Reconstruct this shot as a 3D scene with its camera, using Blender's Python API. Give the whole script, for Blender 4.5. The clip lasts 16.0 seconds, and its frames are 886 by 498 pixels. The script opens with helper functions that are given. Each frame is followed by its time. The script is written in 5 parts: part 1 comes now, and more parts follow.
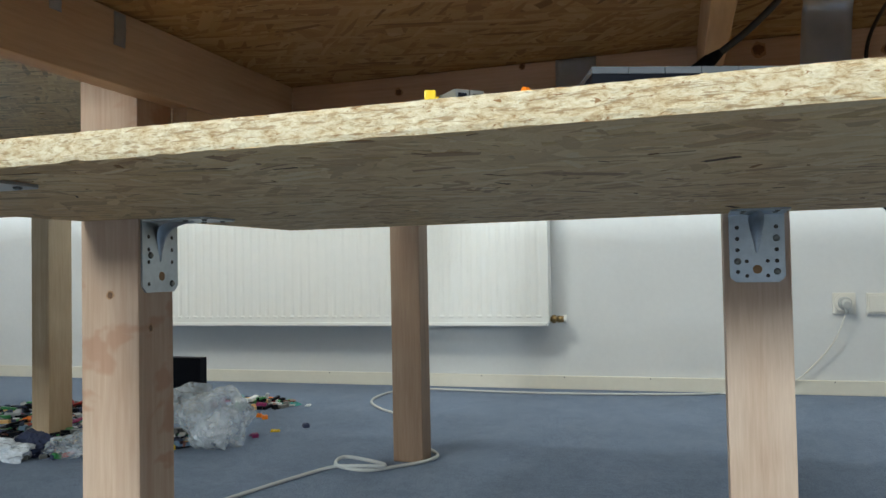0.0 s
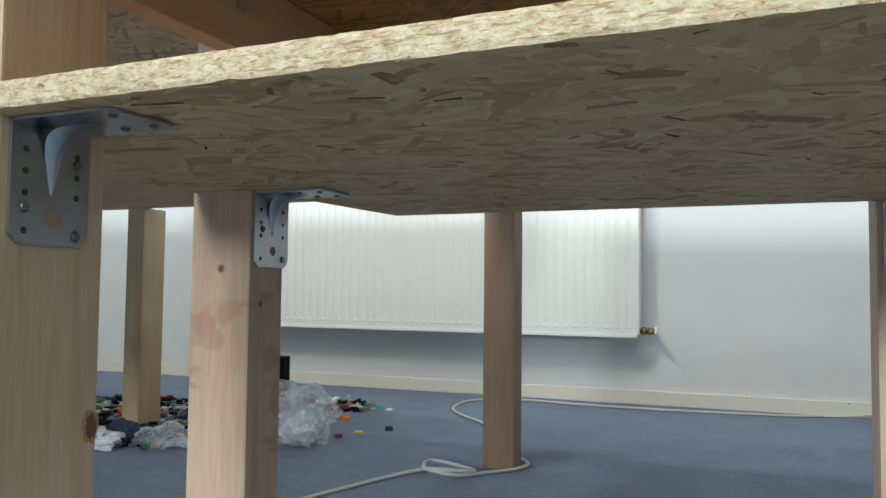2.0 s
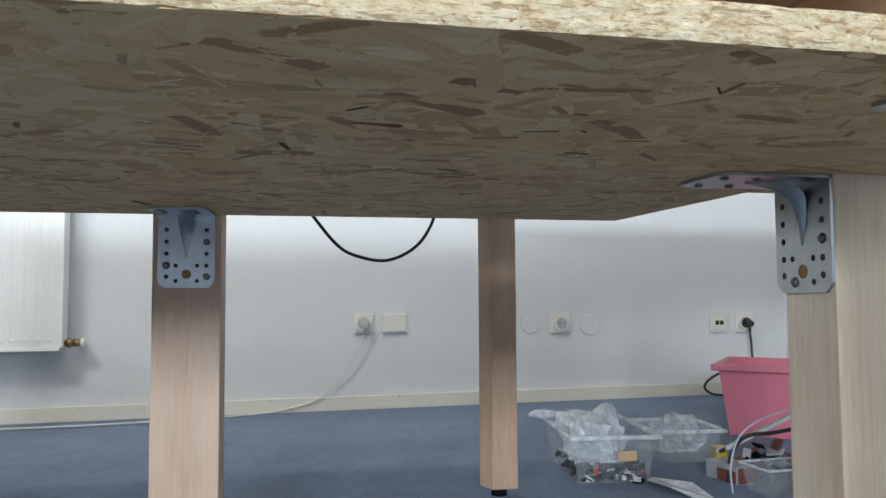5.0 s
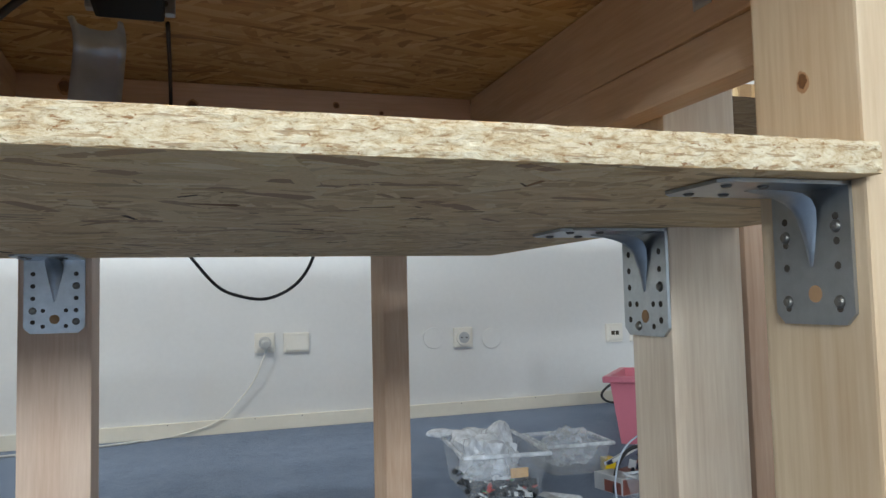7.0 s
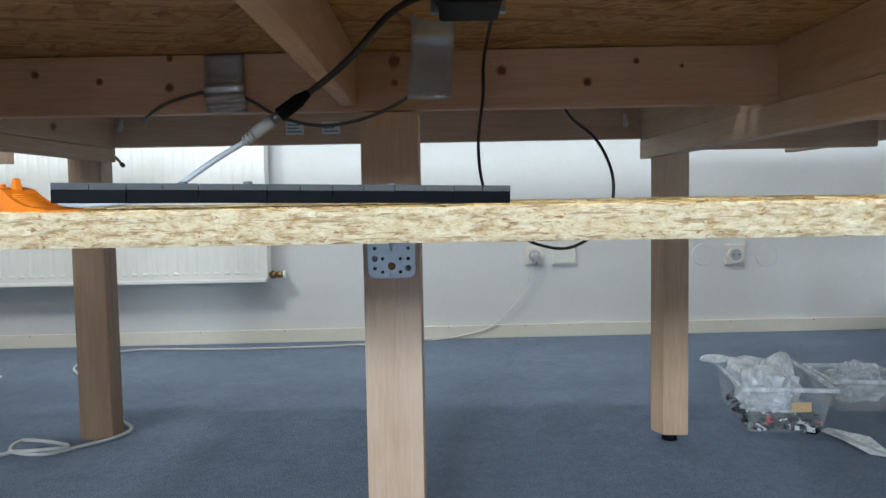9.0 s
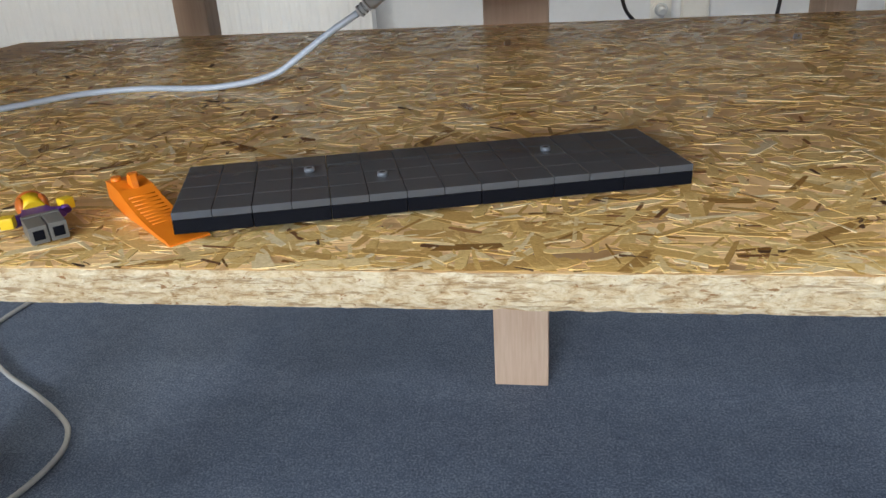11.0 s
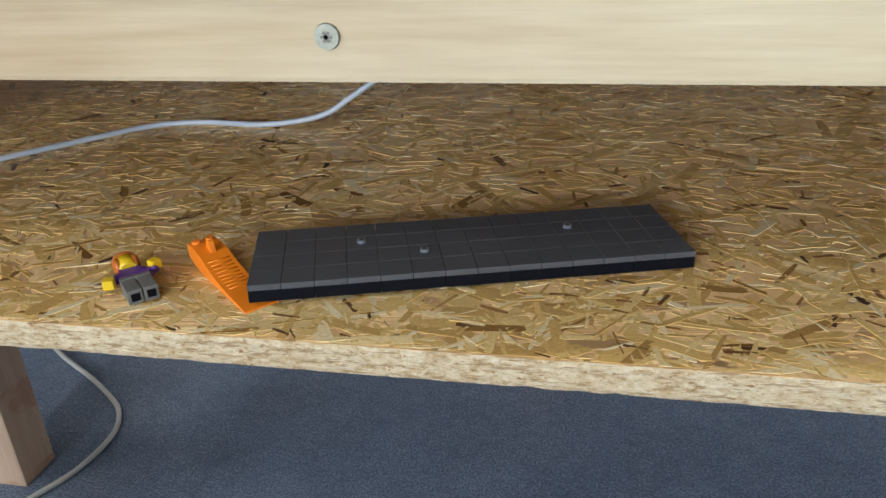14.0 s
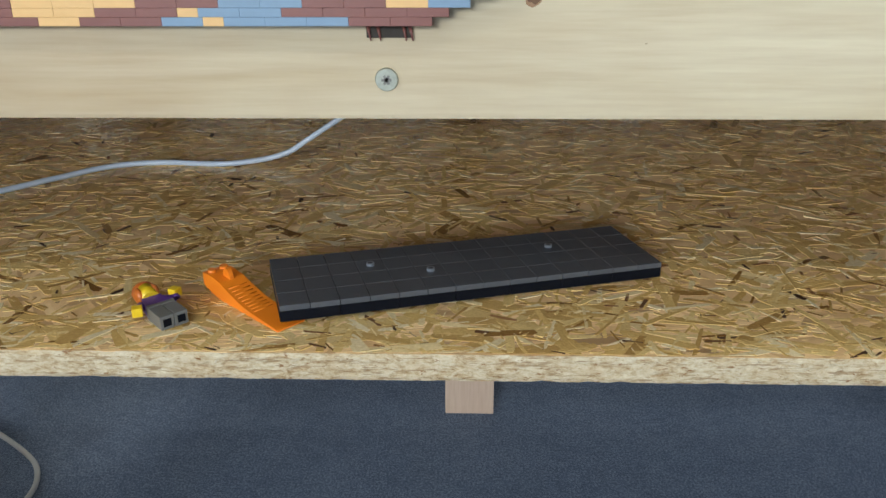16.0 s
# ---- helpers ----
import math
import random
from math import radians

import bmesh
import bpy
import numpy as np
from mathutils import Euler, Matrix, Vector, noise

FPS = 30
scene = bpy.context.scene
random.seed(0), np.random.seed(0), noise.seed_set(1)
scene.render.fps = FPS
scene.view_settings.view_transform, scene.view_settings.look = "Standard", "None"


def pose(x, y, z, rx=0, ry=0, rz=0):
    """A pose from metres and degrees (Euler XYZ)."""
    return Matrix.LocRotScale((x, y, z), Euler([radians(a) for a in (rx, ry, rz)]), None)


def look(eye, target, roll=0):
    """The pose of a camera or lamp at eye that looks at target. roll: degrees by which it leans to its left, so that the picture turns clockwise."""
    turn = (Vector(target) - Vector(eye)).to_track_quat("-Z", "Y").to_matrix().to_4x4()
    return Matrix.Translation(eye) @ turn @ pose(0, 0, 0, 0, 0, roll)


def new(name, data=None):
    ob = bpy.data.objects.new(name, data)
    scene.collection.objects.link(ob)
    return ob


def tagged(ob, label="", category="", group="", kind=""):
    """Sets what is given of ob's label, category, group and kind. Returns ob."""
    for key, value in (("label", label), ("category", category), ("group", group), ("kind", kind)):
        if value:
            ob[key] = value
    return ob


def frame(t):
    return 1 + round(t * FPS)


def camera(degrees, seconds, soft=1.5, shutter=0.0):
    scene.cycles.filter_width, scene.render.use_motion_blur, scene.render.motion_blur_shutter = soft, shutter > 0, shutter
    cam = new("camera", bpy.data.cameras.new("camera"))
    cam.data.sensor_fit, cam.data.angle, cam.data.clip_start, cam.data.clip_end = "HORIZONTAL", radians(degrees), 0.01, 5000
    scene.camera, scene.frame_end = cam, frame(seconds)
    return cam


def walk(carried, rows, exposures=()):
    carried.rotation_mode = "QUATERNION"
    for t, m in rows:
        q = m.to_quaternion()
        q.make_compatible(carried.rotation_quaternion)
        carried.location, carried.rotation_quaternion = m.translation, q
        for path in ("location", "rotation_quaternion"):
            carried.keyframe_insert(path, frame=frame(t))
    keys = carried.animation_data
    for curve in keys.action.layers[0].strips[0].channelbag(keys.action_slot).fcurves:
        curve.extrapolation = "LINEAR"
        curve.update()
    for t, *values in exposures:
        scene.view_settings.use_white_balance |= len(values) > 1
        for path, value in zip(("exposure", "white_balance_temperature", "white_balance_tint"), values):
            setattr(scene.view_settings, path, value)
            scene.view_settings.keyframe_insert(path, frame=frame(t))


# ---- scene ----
cam = camera(60.02, 16.0)
PATH = [
    (0, (0.0409, -0.3251, 0.4123), (-0.5865, 1.5732, 0.4691), -1.10),
    (0.5, (-0.0021, -0.3219, 0.3942), (-0.7785, 1.5199, 0.4661), -0.16),
    (1, (-0.0385, -0.2992, 0.3679), (-0.9130, 1.4980, 0.4426), 0.13),
    (1.5, (-0.0479, -0.2981, 0.3713), (-0.9288, 1.4956, 0.4518), 0.38),
    (2, (-0.0300, -0.2949, 0.3748), (-0.8235, 1.5381, 0.4769), 0.61),
    (2.5, (0.0177, -0.2871, 0.3816), (-0.6055, 1.6093, 0.5044), 0.73),
    (3, (0.0578, -0.2734, 0.3840), (-0.3695, 1.6761, 0.5144), 0.31),
    (3.5, (0.0877, -0.2650, 0.3839), (-0.1550, 1.7167, 0.5014), 0.00),
    (4, (0.1173, -0.2625, 0.3846), (0.0475, 1.7333, 0.4945), -0.17),
    (4.5, (0.1670, -0.2559, 0.3842), (0.3137, 1.7355, 0.4986), -0.28),
    (5, (0.2181, -0.2491, 0.3830), (0.6181, 1.7069, 0.5008), -0.32),
    (5.2, (0.2356, -0.2471, 0.3865), (0.7311, 1.6871, 0.5035), -0.29),
    (7.3, (0.2556, -0.2948, 0.4219), (0.8703, 1.6040, 0.5519), -1.39),
    (7.5, (0.2487, -0.3022, 0.4235), (0.8045, 1.6150, 0.5482), -1.58),
    (8, (0.2168, -0.3093, 0.4331), (0.6027, 1.6520, 0.4998), -1.54),
    (8.5, (0.1990, -0.3294, 0.4598), (0.3711, 1.6631, 0.4425), -1.23),
    (9, (0.1864, -0.3340, 0.4938), (0.1632, 1.6614, 0.3605), -0.95),
    (9.5, (0.1789, -0.3389, 0.5315), (-0.0105, 1.6319, 0.2484), -1.66),
    (9.7, (0.1754, -0.3352, 0.5465), (-0.0693, 1.6191, 0.1984), -2.19),
    (11.8, (0.1453, -0.2161, 0.6445), (-0.1629, 1.5278, -0.2848), -3.66),
    (12, (0.1423, -0.2147, 0.6524), (-0.1693, 1.5285, -0.2771), -3.35),
    (12.5, (0.1662, -0.2223, 0.6608), (-0.1957, 1.5185, -0.2550), -3.09),
    (13, (0.1787, -0.2413, 0.6657), (-0.2142, 1.4949, -0.2460), -2.46),
    (13.5, (0.1751, -0.2627, 0.6732), (-0.2420, 1.4757, -0.2233), -2.60),
    (14, (0.1628, -0.2837, 0.6824), (-0.2042, 1.4792, -0.1879), -2.45),
    (14.5, (0.1472, -0.2970, 0.6870), (-0.1373, 1.4947, -0.1548), -2.06),
    (15, (0.1331, -0.3134, 0.6901), (-0.0506, 1.5044, -0.1234), -1.33),
    (15.5, (0.1170, -0.3305, 0.6907), (0.0118, 1.5050, -0.0966), -0.53),
    (16, (0.0965, -0.3402, 0.6920), (0.0452, 1.5030, -0.0827), -0.21),
]
EXPOSURES = [(0.0, 0.36, 6500, 3), (2.5, 0.36, 6400, 5), (5.0, 0.38, 6300, 9), (7.3, 0.40, 6400, 8), (8.5, 0.44, 6150, 5), (9.5, 0.28, 6300, 8), (12.0, 0.24, 6750, 12), (14.0, 0.06, 6600, 11), (16.0, -0.08, 6450, 8)]
walk(cam, [(t, look(eye, goal, roll)) for t, eye, goal, roll in PATH], EXPOSURES)


# ---- light ----
world = bpy.data.worlds.new("sky")
scene.world = world
world.use_nodes = True
wn = world.node_tree.nodes
sky = wn.new("ShaderNodeTexSky")
sky.sky_type = "NISHITA"
sky.sun_disc = False
sky.sun_elevation, sky.sun_rotation = radians(40), radians(200)
wn["Background"].inputs["Strength"].default_value = 0.10
world.node_tree.links.new(sky.outputs["Color"], wn["Background"].inputs["Color"])


def window_light(name, loc, target, w, h, power, color):
    data = bpy.data.lights.new(name, "AREA")
    data.shape, data.size, data.size_y = "RECTANGLE", w, h
    data.energy, data.color = power, color
    ob = new(name, data)
    ob.matrix_world = look(loc, target)
    return ob


# ---- helpers of this scene ----
def thing(name, loc, label, category, group="", kind=""):
    ob = new(name)
    ob.empty_display_size = 0.05
    ob.location = loc
    return tagged(ob, label, category, group, kind)


def base_of(ob):
    p = Vector((0, 0, 0))
    while ob is not None:
        p = p + ob.location
        ob = ob.parent
    return p


def mesh_from(name, bm, mats):
    me = bpy.data.meshes.new(name)
    bmesh.ops.recalc_face_normals(bm, faces=bm.faces)
    bm.to_mesh(me)
    bm.free()
    for m in mats if isinstance(mats, (list, tuple)) else [mats]:
        me.materials.append(m)
    return me


def part(name, bm, material, parent, label=""):
    """A mesh, drawn in world metres, as one part under its thing."""
    off = base_of(parent)
    bmesh.ops.translate(bm, verts=bm.verts, vec=-off)
    ob = new(name, mesh_from(name, bm, material))
    ob.parent = parent
    return tagged(ob, label)


def solo(name, bm, material, label="", category="", kind="", group="", base=None):
    """A mesh, drawn in world metres, as a top-level object with its origin at its base."""
    if base is None:
        xs, ys, zs = ([v.co[i] for v in bm.verts] for i in range(3))
        base = ((min(xs) + max(xs)) / 2, (min(ys) + max(ys)) / 2, min(zs))
    bmesh.ops.translate(bm, verts=bm.verts, vec=-Vector(base))
    ob = new(name, mesh_from(name, bm, material))
    ob.location = base
    return tagged(ob, label, category, group, kind)


def box(bm, x0, x1, y0, y1, z0, z1, bevel=0.0, segs=2, mat=0, m=None):
    r = bmesh.ops.create_cube(bm, size=1.0)
    vs = r["verts"]
    for v in vs:
        v.co = Vector(((x0 + x1) / 2 + v.co.x * (x1 - x0), (y0 + y1) / 2 + v.co.y * (y1 - y0), (z0 + z1) / 2 + v.co.z * (z1 - z0)))
    faces = {f for v in vs for f in v.link_faces}
    if bevel:
        edges = {e for v in vs for e in v.link_edges}
        r = bmesh.ops.bevel(bm, geom=list(edges), offset=bevel, segments=segs, affect="EDGES", profile=0.7)
        vs = list({v for f in r["faces"] for v in f.verts})
        faces = {f for v in vs for f in v.link_faces}
        vs = list({v for f in faces for v in f.verts})
    for f in faces:
        f.material_index = mat
    if m is not None:
        bmesh.ops.transform(bm, matrix=m, verts=vs)
    return vs


def boxm(*a, **k):
    bm = bmesh.new()
    box(bm, *a, **k)
    return bm


def prism(bm, outline, z0, z1, bevel=0.0, mat=0):
    """An upright prism over an outline of (x, y)."""
    lo = [bm.verts.new((x, y, z0)) for x, y in outline]
    hi = [bm.verts.new((x, y, z1)) for x, y in outline]
    n = len(outline)
    fs = [bm.faces.new(lo[::-1]), bm.faces.new(hi)]
    fs += [bm.faces.new((lo[i], lo[(i + 1) % n], hi[(i + 1) % n], hi[i])) for i in range(n)]
    for f in fs:
        f.material_index = mat
    if bevel:
        bmesh.ops.bevel(bm, geom=list({e for f in fs for e in f.edges}), offset=bevel, segments=2, affect="EDGES", profile=0.7)
    return lo + hi


def cyl(bm, p0, p1, r0, r1=None, n=16, mat=0, smooth=True):
    p0, p1 = Vector(p0), Vector(p1)
    r1 = r0 if r1 is None else r1
    d = p1 - p0
    r = bmesh.ops.create_cone(bm, cap_ends=True, segments=n, radius1=r0, radius2=r1, depth=d.length)
    m = Matrix.Translation((p0 + p1) / 2) @ d.to_track_quat("Z", "Y").to_matrix().to_4x4()
    bmesh.ops.transform(bm, matrix=m, verts=r["verts"])
    for f in {f for v in r["verts"] for f in v.link_faces}:
        f.material_index = mat
        f.smooth = smooth and len(f.verts) == 4
    return r["verts"]


def spline(points, steps=8):
    p = [Vector(q) for q in points]
    p = [p[0] * 2 - p[1]] + p + [p[-1] * 2 - p[-2]]
    out = []
    for i in range(1, len(p) - 2):
        a, b, c, d = p[i - 1:i + 3]
        for k in range(steps):
            t = k / steps
            out.append(0.5 * ((2 * b) + (c - a) * t + (2 * a - 5 * b + 4 * c - d) * t * t + (3 * b - a - 3 * c + d) * t ** 3))
    return out + [p[-2]]


def tube(bm, points, r, n=8, steps=8, mat=0):
    pts = spline(points, steps)
    rings = []
    ref = Vector((0.13, 0.21, 1)).normalized()
    for i, q in enumerate(pts):
        d = (pts[min(i + 1, len(pts) - 1)] - pts[max(i - 1, 0)]).normalized()
        u = (ref - d * ref.dot(d)).normalized()
        w = d.cross(u)
        ref = u
        rings.append([bm.verts.new(q + (u * math.cos(2 * math.pi * k / n) + w * math.sin(2 * math.pi * k / n)) * r) for k in range(n)])
    for a, b in zip(rings, rings[1:]):
        for k in range(n):
            f = bm.faces.new((a[k], a[(k + 1) % n], b[(k + 1) % n], b[k]))
            f.smooth, f.material_index = True, mat
    bm.faces.new(rings[0][::-1]).material_index = mat
    bm.faces.new(rings[-1]).material_index = mat
    return bm


# ---- materials ----
def material(name, rough=0.5, metal=0.0, color=(0.5, 0.5, 0.5), spec=0.5):
    m = bpy.data.materials.new(name)
    m.use_nodes = True
    b = m.node_tree.nodes["Principled BSDF"]
    b.inputs["Base Color"].default_value = (*color, 1)
    b.inputs["Roughness"].default_value = rough
    b.inputs["Metallic"].default_value = metal
    b.inputs["Specular IOR Level"].default_value = spec
    return m, m.node_tree.nodes, m.node_tree.links, b


def coords(n, l, scale=(1, 1, 1), rot=(0, 0, 0), rnd=True):
    """Object coordinates, turned and scaled, shifted by chance from object to object."""
    tc = n.new("ShaderNodeTexCoord")
    mp = n.new("ShaderNodeMapping")
    mp.inputs["Scale"].default_value = scale
    mp.inputs["Rotation"].default_value = [radians(a) for a in rot]
    if rnd:
        oi = n.new("ShaderNodeObjectInfo")
        ad = n.new("ShaderNodeVectorMath")
        ad.operation = "MULTIPLY_ADD"
        ad.inputs[1].default_value = (7.3, 3.1, 5.7)
        l.new(oi.outputs["Random"], ad.inputs[0])
        l.new(tc.outputs["Object"], ad.inputs[2])
        l.new(ad.outputs[0], mp.inputs["Vector"])
    else:
        l.new(tc.outputs["Object"], mp.inputs["Vector"])
    return mp.outputs["Vector"]


def noise_tex(n, l, vec, scale, detail=4, rough=0.6, dist=0.0):
    t = n.new("ShaderNodeTexNoise")
    t.inputs["Scale"].default_value = scale
    t.inputs["Detail"].default_value = detail
    t.inputs["Roughness"].default_value = rough
    t.inputs["Distortion"].default_value = dist
    l.new(vec, t.inputs["Vector"])
    return t.outputs["Fac"]


def ramp(n, l, fac, stops, interp="LINEAR"):
    r = n.new("ShaderNodeValToRGB")
    r.color_ramp.interpolation = interp
    els = r.color_ramp.elements
    while len(els) < len(stops):
        els.new(0.5)
    for e, (p, c) in zip(els, stops):
        e.position = p
        e.color = (*c, 1) if len(c) == 3 else c
    l.new(fac, r.inputs["Fac"])
    return r.outputs["Color"]


def mix(n, l, fac, a, b, mode="MIX"):
    x = n.new("ShaderNodeMix")
    x.data_type, x.blend_type = "RGBA", mode
    for sock, v in ((x.inputs["Factor"], fac), (x.inputs["A"], a), (x.inputs["B"], b)):
        if isinstance(v, (int, float)):
            sock.default_value = v
        elif isinstance(v, tuple):
            sock.default_value = (*v, 1)
        else:
            l.new(v, sock)
    return x.outputs["Result"]


def bump(n, l, b, height, strength=0.3, dist=0.001):
    x = n.new("ShaderNodeBump")
    x.inputs["Strength"].default_value = strength
    x.inputs["Distance"].default_value = dist
    l.new(height, x.inputs["Height"])
    l.new(x.outputs["Normal"], b.inputs["Normal"])


def pine(name, axis, light=(0.62, 0.43, 0.26), dark=(0.45, 0.26, 0.13), knots=0.05, rough=0.55, stain=0.0, rare=0.42):
    """Planed softwood with its grain along one axis, soft year rings and a few knots."""
    m, n, l, b = material(name, rough, spec=0.35)
    s = [1.0, 1.0, 1.0]
    s["xyz".index(axis)] = 0.06
    v = coords(n, l, s)
    wide = noise_tex(n, l, v, 30, 3, 0.6, 0.5)
    fine = noise_tex(n, l, v, 260, 3, 0.6)
    blot = noise_tex(n, l, coords(n, l), 3.0, 3, 0.6)
    col = ramp(n, l, wide, [(0.30, dark), (0.46, tuple((a * 2 + c) / 3 for a, c in zip(light, dark))), (0.60, light), (0.75, tuple(min(1, a * 1.06) for a in light))])
    col = mix(n, l, 0.30, col, ramp(n, l, fine, [(0.3, (0.55, 0.4, 0.28)), (0.7, (1, 1, 1))]), "MULTIPLY")
    col = mix(n, l, 0.6, col, ramp(n, l, blot, [(0.35, (0.72, 0.62, 0.55)), (0.6, (1, 1, 1))]), "MULTIPLY")
    k = n.new("ShaderNodeTexVoronoi")
    k.inputs["Scale"].default_value = 11.0
    s2 = [1.0, 1.0, 1.0]
    s2["xyz".index(axis)] = 0.6
    k.voronoi_dimensions = "2D"
    wob = n.new("ShaderNodeVectorMath")
    wob.operation = "MULTIPLY_ADD"
    nz = n.new("ShaderNodeTexNoise")
    nz.inputs["Scale"].default_value = 60
    kv = coords(n, l, s2)
    l.new(kv, nz.inputs["Vector"])
    l.new(nz.outputs["Color"], wob.inputs[0])
    wob.inputs[1].default_value = (0.006, 0.006, 0.006)
    l.new(kv, wob.inputs[2])
    sp, cb = n.new("ShaderNodeSeparateXYZ"), n.new("ShaderNodeCombineXYZ")
    l.new(wob.outputs[0], sp.inputs[0])
    l.new(sp.outputs["XYZ".index(axis.upper())], cb.inputs[0])
    if axis == "z":
        sm = n.new("ShaderNodeMath")
        l.new(sp.outputs[0], sm.inputs[0])
        l.new(sp.outputs[1], sm.inputs[1])
        l.new(sm.outputs[0], cb.inputs[1])
    else:
        l.new(sp.outputs[2], cb.inputs[1])
    l.new(cb.outputs[0], k.inputs["Vector"])
    kn = ramp(n, l, k.outputs["Distance"], [(0.0, (0.9, 0.9, 0.9)), (knots * 0.6, (0.85, 0.85, 0.85)), (knots, (0.45, 0.45, 0.45)), (knots * 1.35, (0.08, 0.08, 0.08)), (knots * 2.6, (0, 0, 0))])
    few = n.new("ShaderNodeMath")
    few.operation = "GREATER_THAN"
    few.inputs[1].default_value = rare
    l.new(k.outputs["Color"], few.inputs[0])
    kn = mix(n, l, few.outputs[0], (0, 0, 0), kn)
    col = mix(n, l, kn, col, (0.13, 0.06, 0.025))
    if stain:
        st = noise_tex(n, l, coords(n, l, (0.6, 0.6, 1.0)), 17, 3, 0.55, 0.2)
        col = mix(n, l, ramp(n, l, st, [(0.555, (0, 0, 0)), (0.60, (stain * 0.55,) * 3)]), col, (0.40, 0.20, 0.12))
    l.new(col, b.inputs["Base Color"])
    bump(n, l, b, fine, 0.12, 0.0006)
    return m


def osb_face(name, gain=1.0, gloss=0.38, coat=0.0, spec=0.5, size=1.0, calm=0.0):
    """Pressed strand board: long chips lying in several directions over one another."""
    m, n, l, b = material(name, gloss, spec=spec)
    base = coords(n, l, rnd=False)
    nz = n.new("ShaderNodeTexNoise")
    nz.inputs["Scale"].default_value = 14
    nz.inputs["Detail"].default_value = 3
    l.new(base, nz.inputs["Vector"])
    wob = n.new("ShaderNodeVectorMath")
    wob.operation = "MULTIPLY_ADD"
    wob.inputs[1].default_value = (0.012, 0.012, 0.012)
    l.new(nz.outputs["Color"], wob.inputs[0])
    l.new(base, wob.inputs[2])
    col, hgt = None, None
    mean = (0.53, 0.365, 0.18)
    tones = [(0.17, 0.085, 0.032), (0.36, 0.205, 0.085), (0.52, 0.33, 0.145), (0.62, 0.43, 0.21), (0.70, 0.53, 0.29)]
    tones = [tuple(gain * (c + (m_ - c) * calm) for c, m_ in zip(t, mean)) for t in tones]
    layers = ((12, 18, 95, 0.0), (-35, 24, 120, 0.45), (70, 15, 90, 0.5), (32, 11, 70, 0.55), (-72, 18, 110, 0.6), (5, 16, 120, 0.62), (50, 24, 210, 0.68), (-15, 22, 190, 0.68))
    for i, (ang, lo, hi, cut) in enumerate(layers):
        mp = n.new("ShaderNodeMapping")
        mp.vector_type = "POINT"
        mp.inputs["Rotation"].default_value = (0, 0, radians(ang))
        mp.inputs["Location"].default_value = (i * 1.7, i * 0.9, 0)
        l.new(wob.outputs[0], mp.inputs["Vector"])
        sc = n.new("ShaderNodeMapping")
        sc.inputs["Scale"].default_value = (lo * size, hi * size, 1)
        l.new(mp.outputs[0], sc.inputs["Vector"])
        vo = n.new("ShaderNodeTexVoronoi")
        vo.voronoi_dimensions = "2D"
        vo.inputs["Scale"].default_value = 1.0
        l.new(sc.outputs[0], vo.inputs["Vector"])
        sep = n.new("ShaderNodeSeparateColor")
        l.new(vo.outputs["Color"], sep.inputs[0])
        c = ramp(n, l, sep.outputs[0], list(zip((0.0, 0.10, 0.35, 0.7, 1.0), tones)))
        if col is None:
            col, hgt = c, sep.outputs[1]
        else:
            gt = n.new("ShaderNodeMath")
            gt.operation = "GREATER_THAN"
            gt.inputs[1].default_value = cut
            l.new(sep.outputs[1], gt.inputs[0])
            col = mix(n, l, gt.outputs[0], col, c)
            mh = n.new("ShaderNodeMix")
            l.new(gt.outputs[0], mh.inputs["Factor"])
            l.new(hgt, mh.inputs[2])
            l.new(sep.outputs[1], mh.inputs[3])
            hgt = mh.outputs[0]
    fine = noise_tex(n, l, base, 420, 3, 0.7)
    col = mix(n, l, 0.25, col, ramp(n, l, fine, [(0.3, (0.55, 0.48, 0.4)), (0.65, (1, 1, 1))]), "MULTIPLY")
    l.new(col, b.inputs["Base Color"])
    l.new(ramp(n, l, hgt, [(0.0, (gloss * 0.75,) * 3), (1.0, (gloss * 1.3,) * 3)]), b.inputs["Roughness"])
    b.inputs["Coat Weight"].default_value = coat
    b.inputs["Coat Roughness"].default_value = 0.2
    bump(n, l, b, hgt, 0.35, 0.0012)
    return m


def osb_edge(name):
    """A sawn edge: thin flakes stacked in layers, with dark gaps and torn brown fibres between them."""
    m, n, l, b = material(name, 0.8, spec=0.2)
    v = coords(n, l, (0.36, 0.36, 0.9), rnd=False)
    a = noise_tex(n, l, v, 420, 5, 0.78, 0.5)
    c = noise_tex(n, l, coords(n, l, (0.42, 0.42, 1), rnd=False), 420, 4, 0.65, 0.5)
    d = noise_tex(n, l, coords(n, l, rnd=False), 70, 3, 0.6)
    col = ramp(n, l, a, [(0.32, (0.30, 0.18, 0.08)), (0.41, (0.52, 0.39, 0.23)), (0.52, (0.67, 0.57, 0.39)), (0.68, (0.79, 0.71, 0.54))])
    col = mix(n, l, 0.5, col, ramp(n, l, d, [(0.35, (0.84, 0.72, 0.58)), (0.6, (1, 1, 1))]), "MULTIPLY")
    pit = ramp(n, l, c, [(0.335, (0.9, 0.9, 0.9)), (0.385, (0, 0, 0))])
    col = mix(n, l, pit, col, (0.27, 0.12, 0.04))
    gap = noise_tex(n, l, coords(n, l, (0.11, 0.11, 1.0), rnd=False), 620, 3, 0.6, 0.4)
    col = mix(n, l, ramp(n, l, gap, [(0.37, (0.75, 0.75, 0.75)), (0.42, (0, 0, 0))]), col, (0.32, 0.20, 0.10))
    l.new(col, b.inputs["Base Color"])
    bump(n, l, b, a, 1.0, 0.0014)
    return m


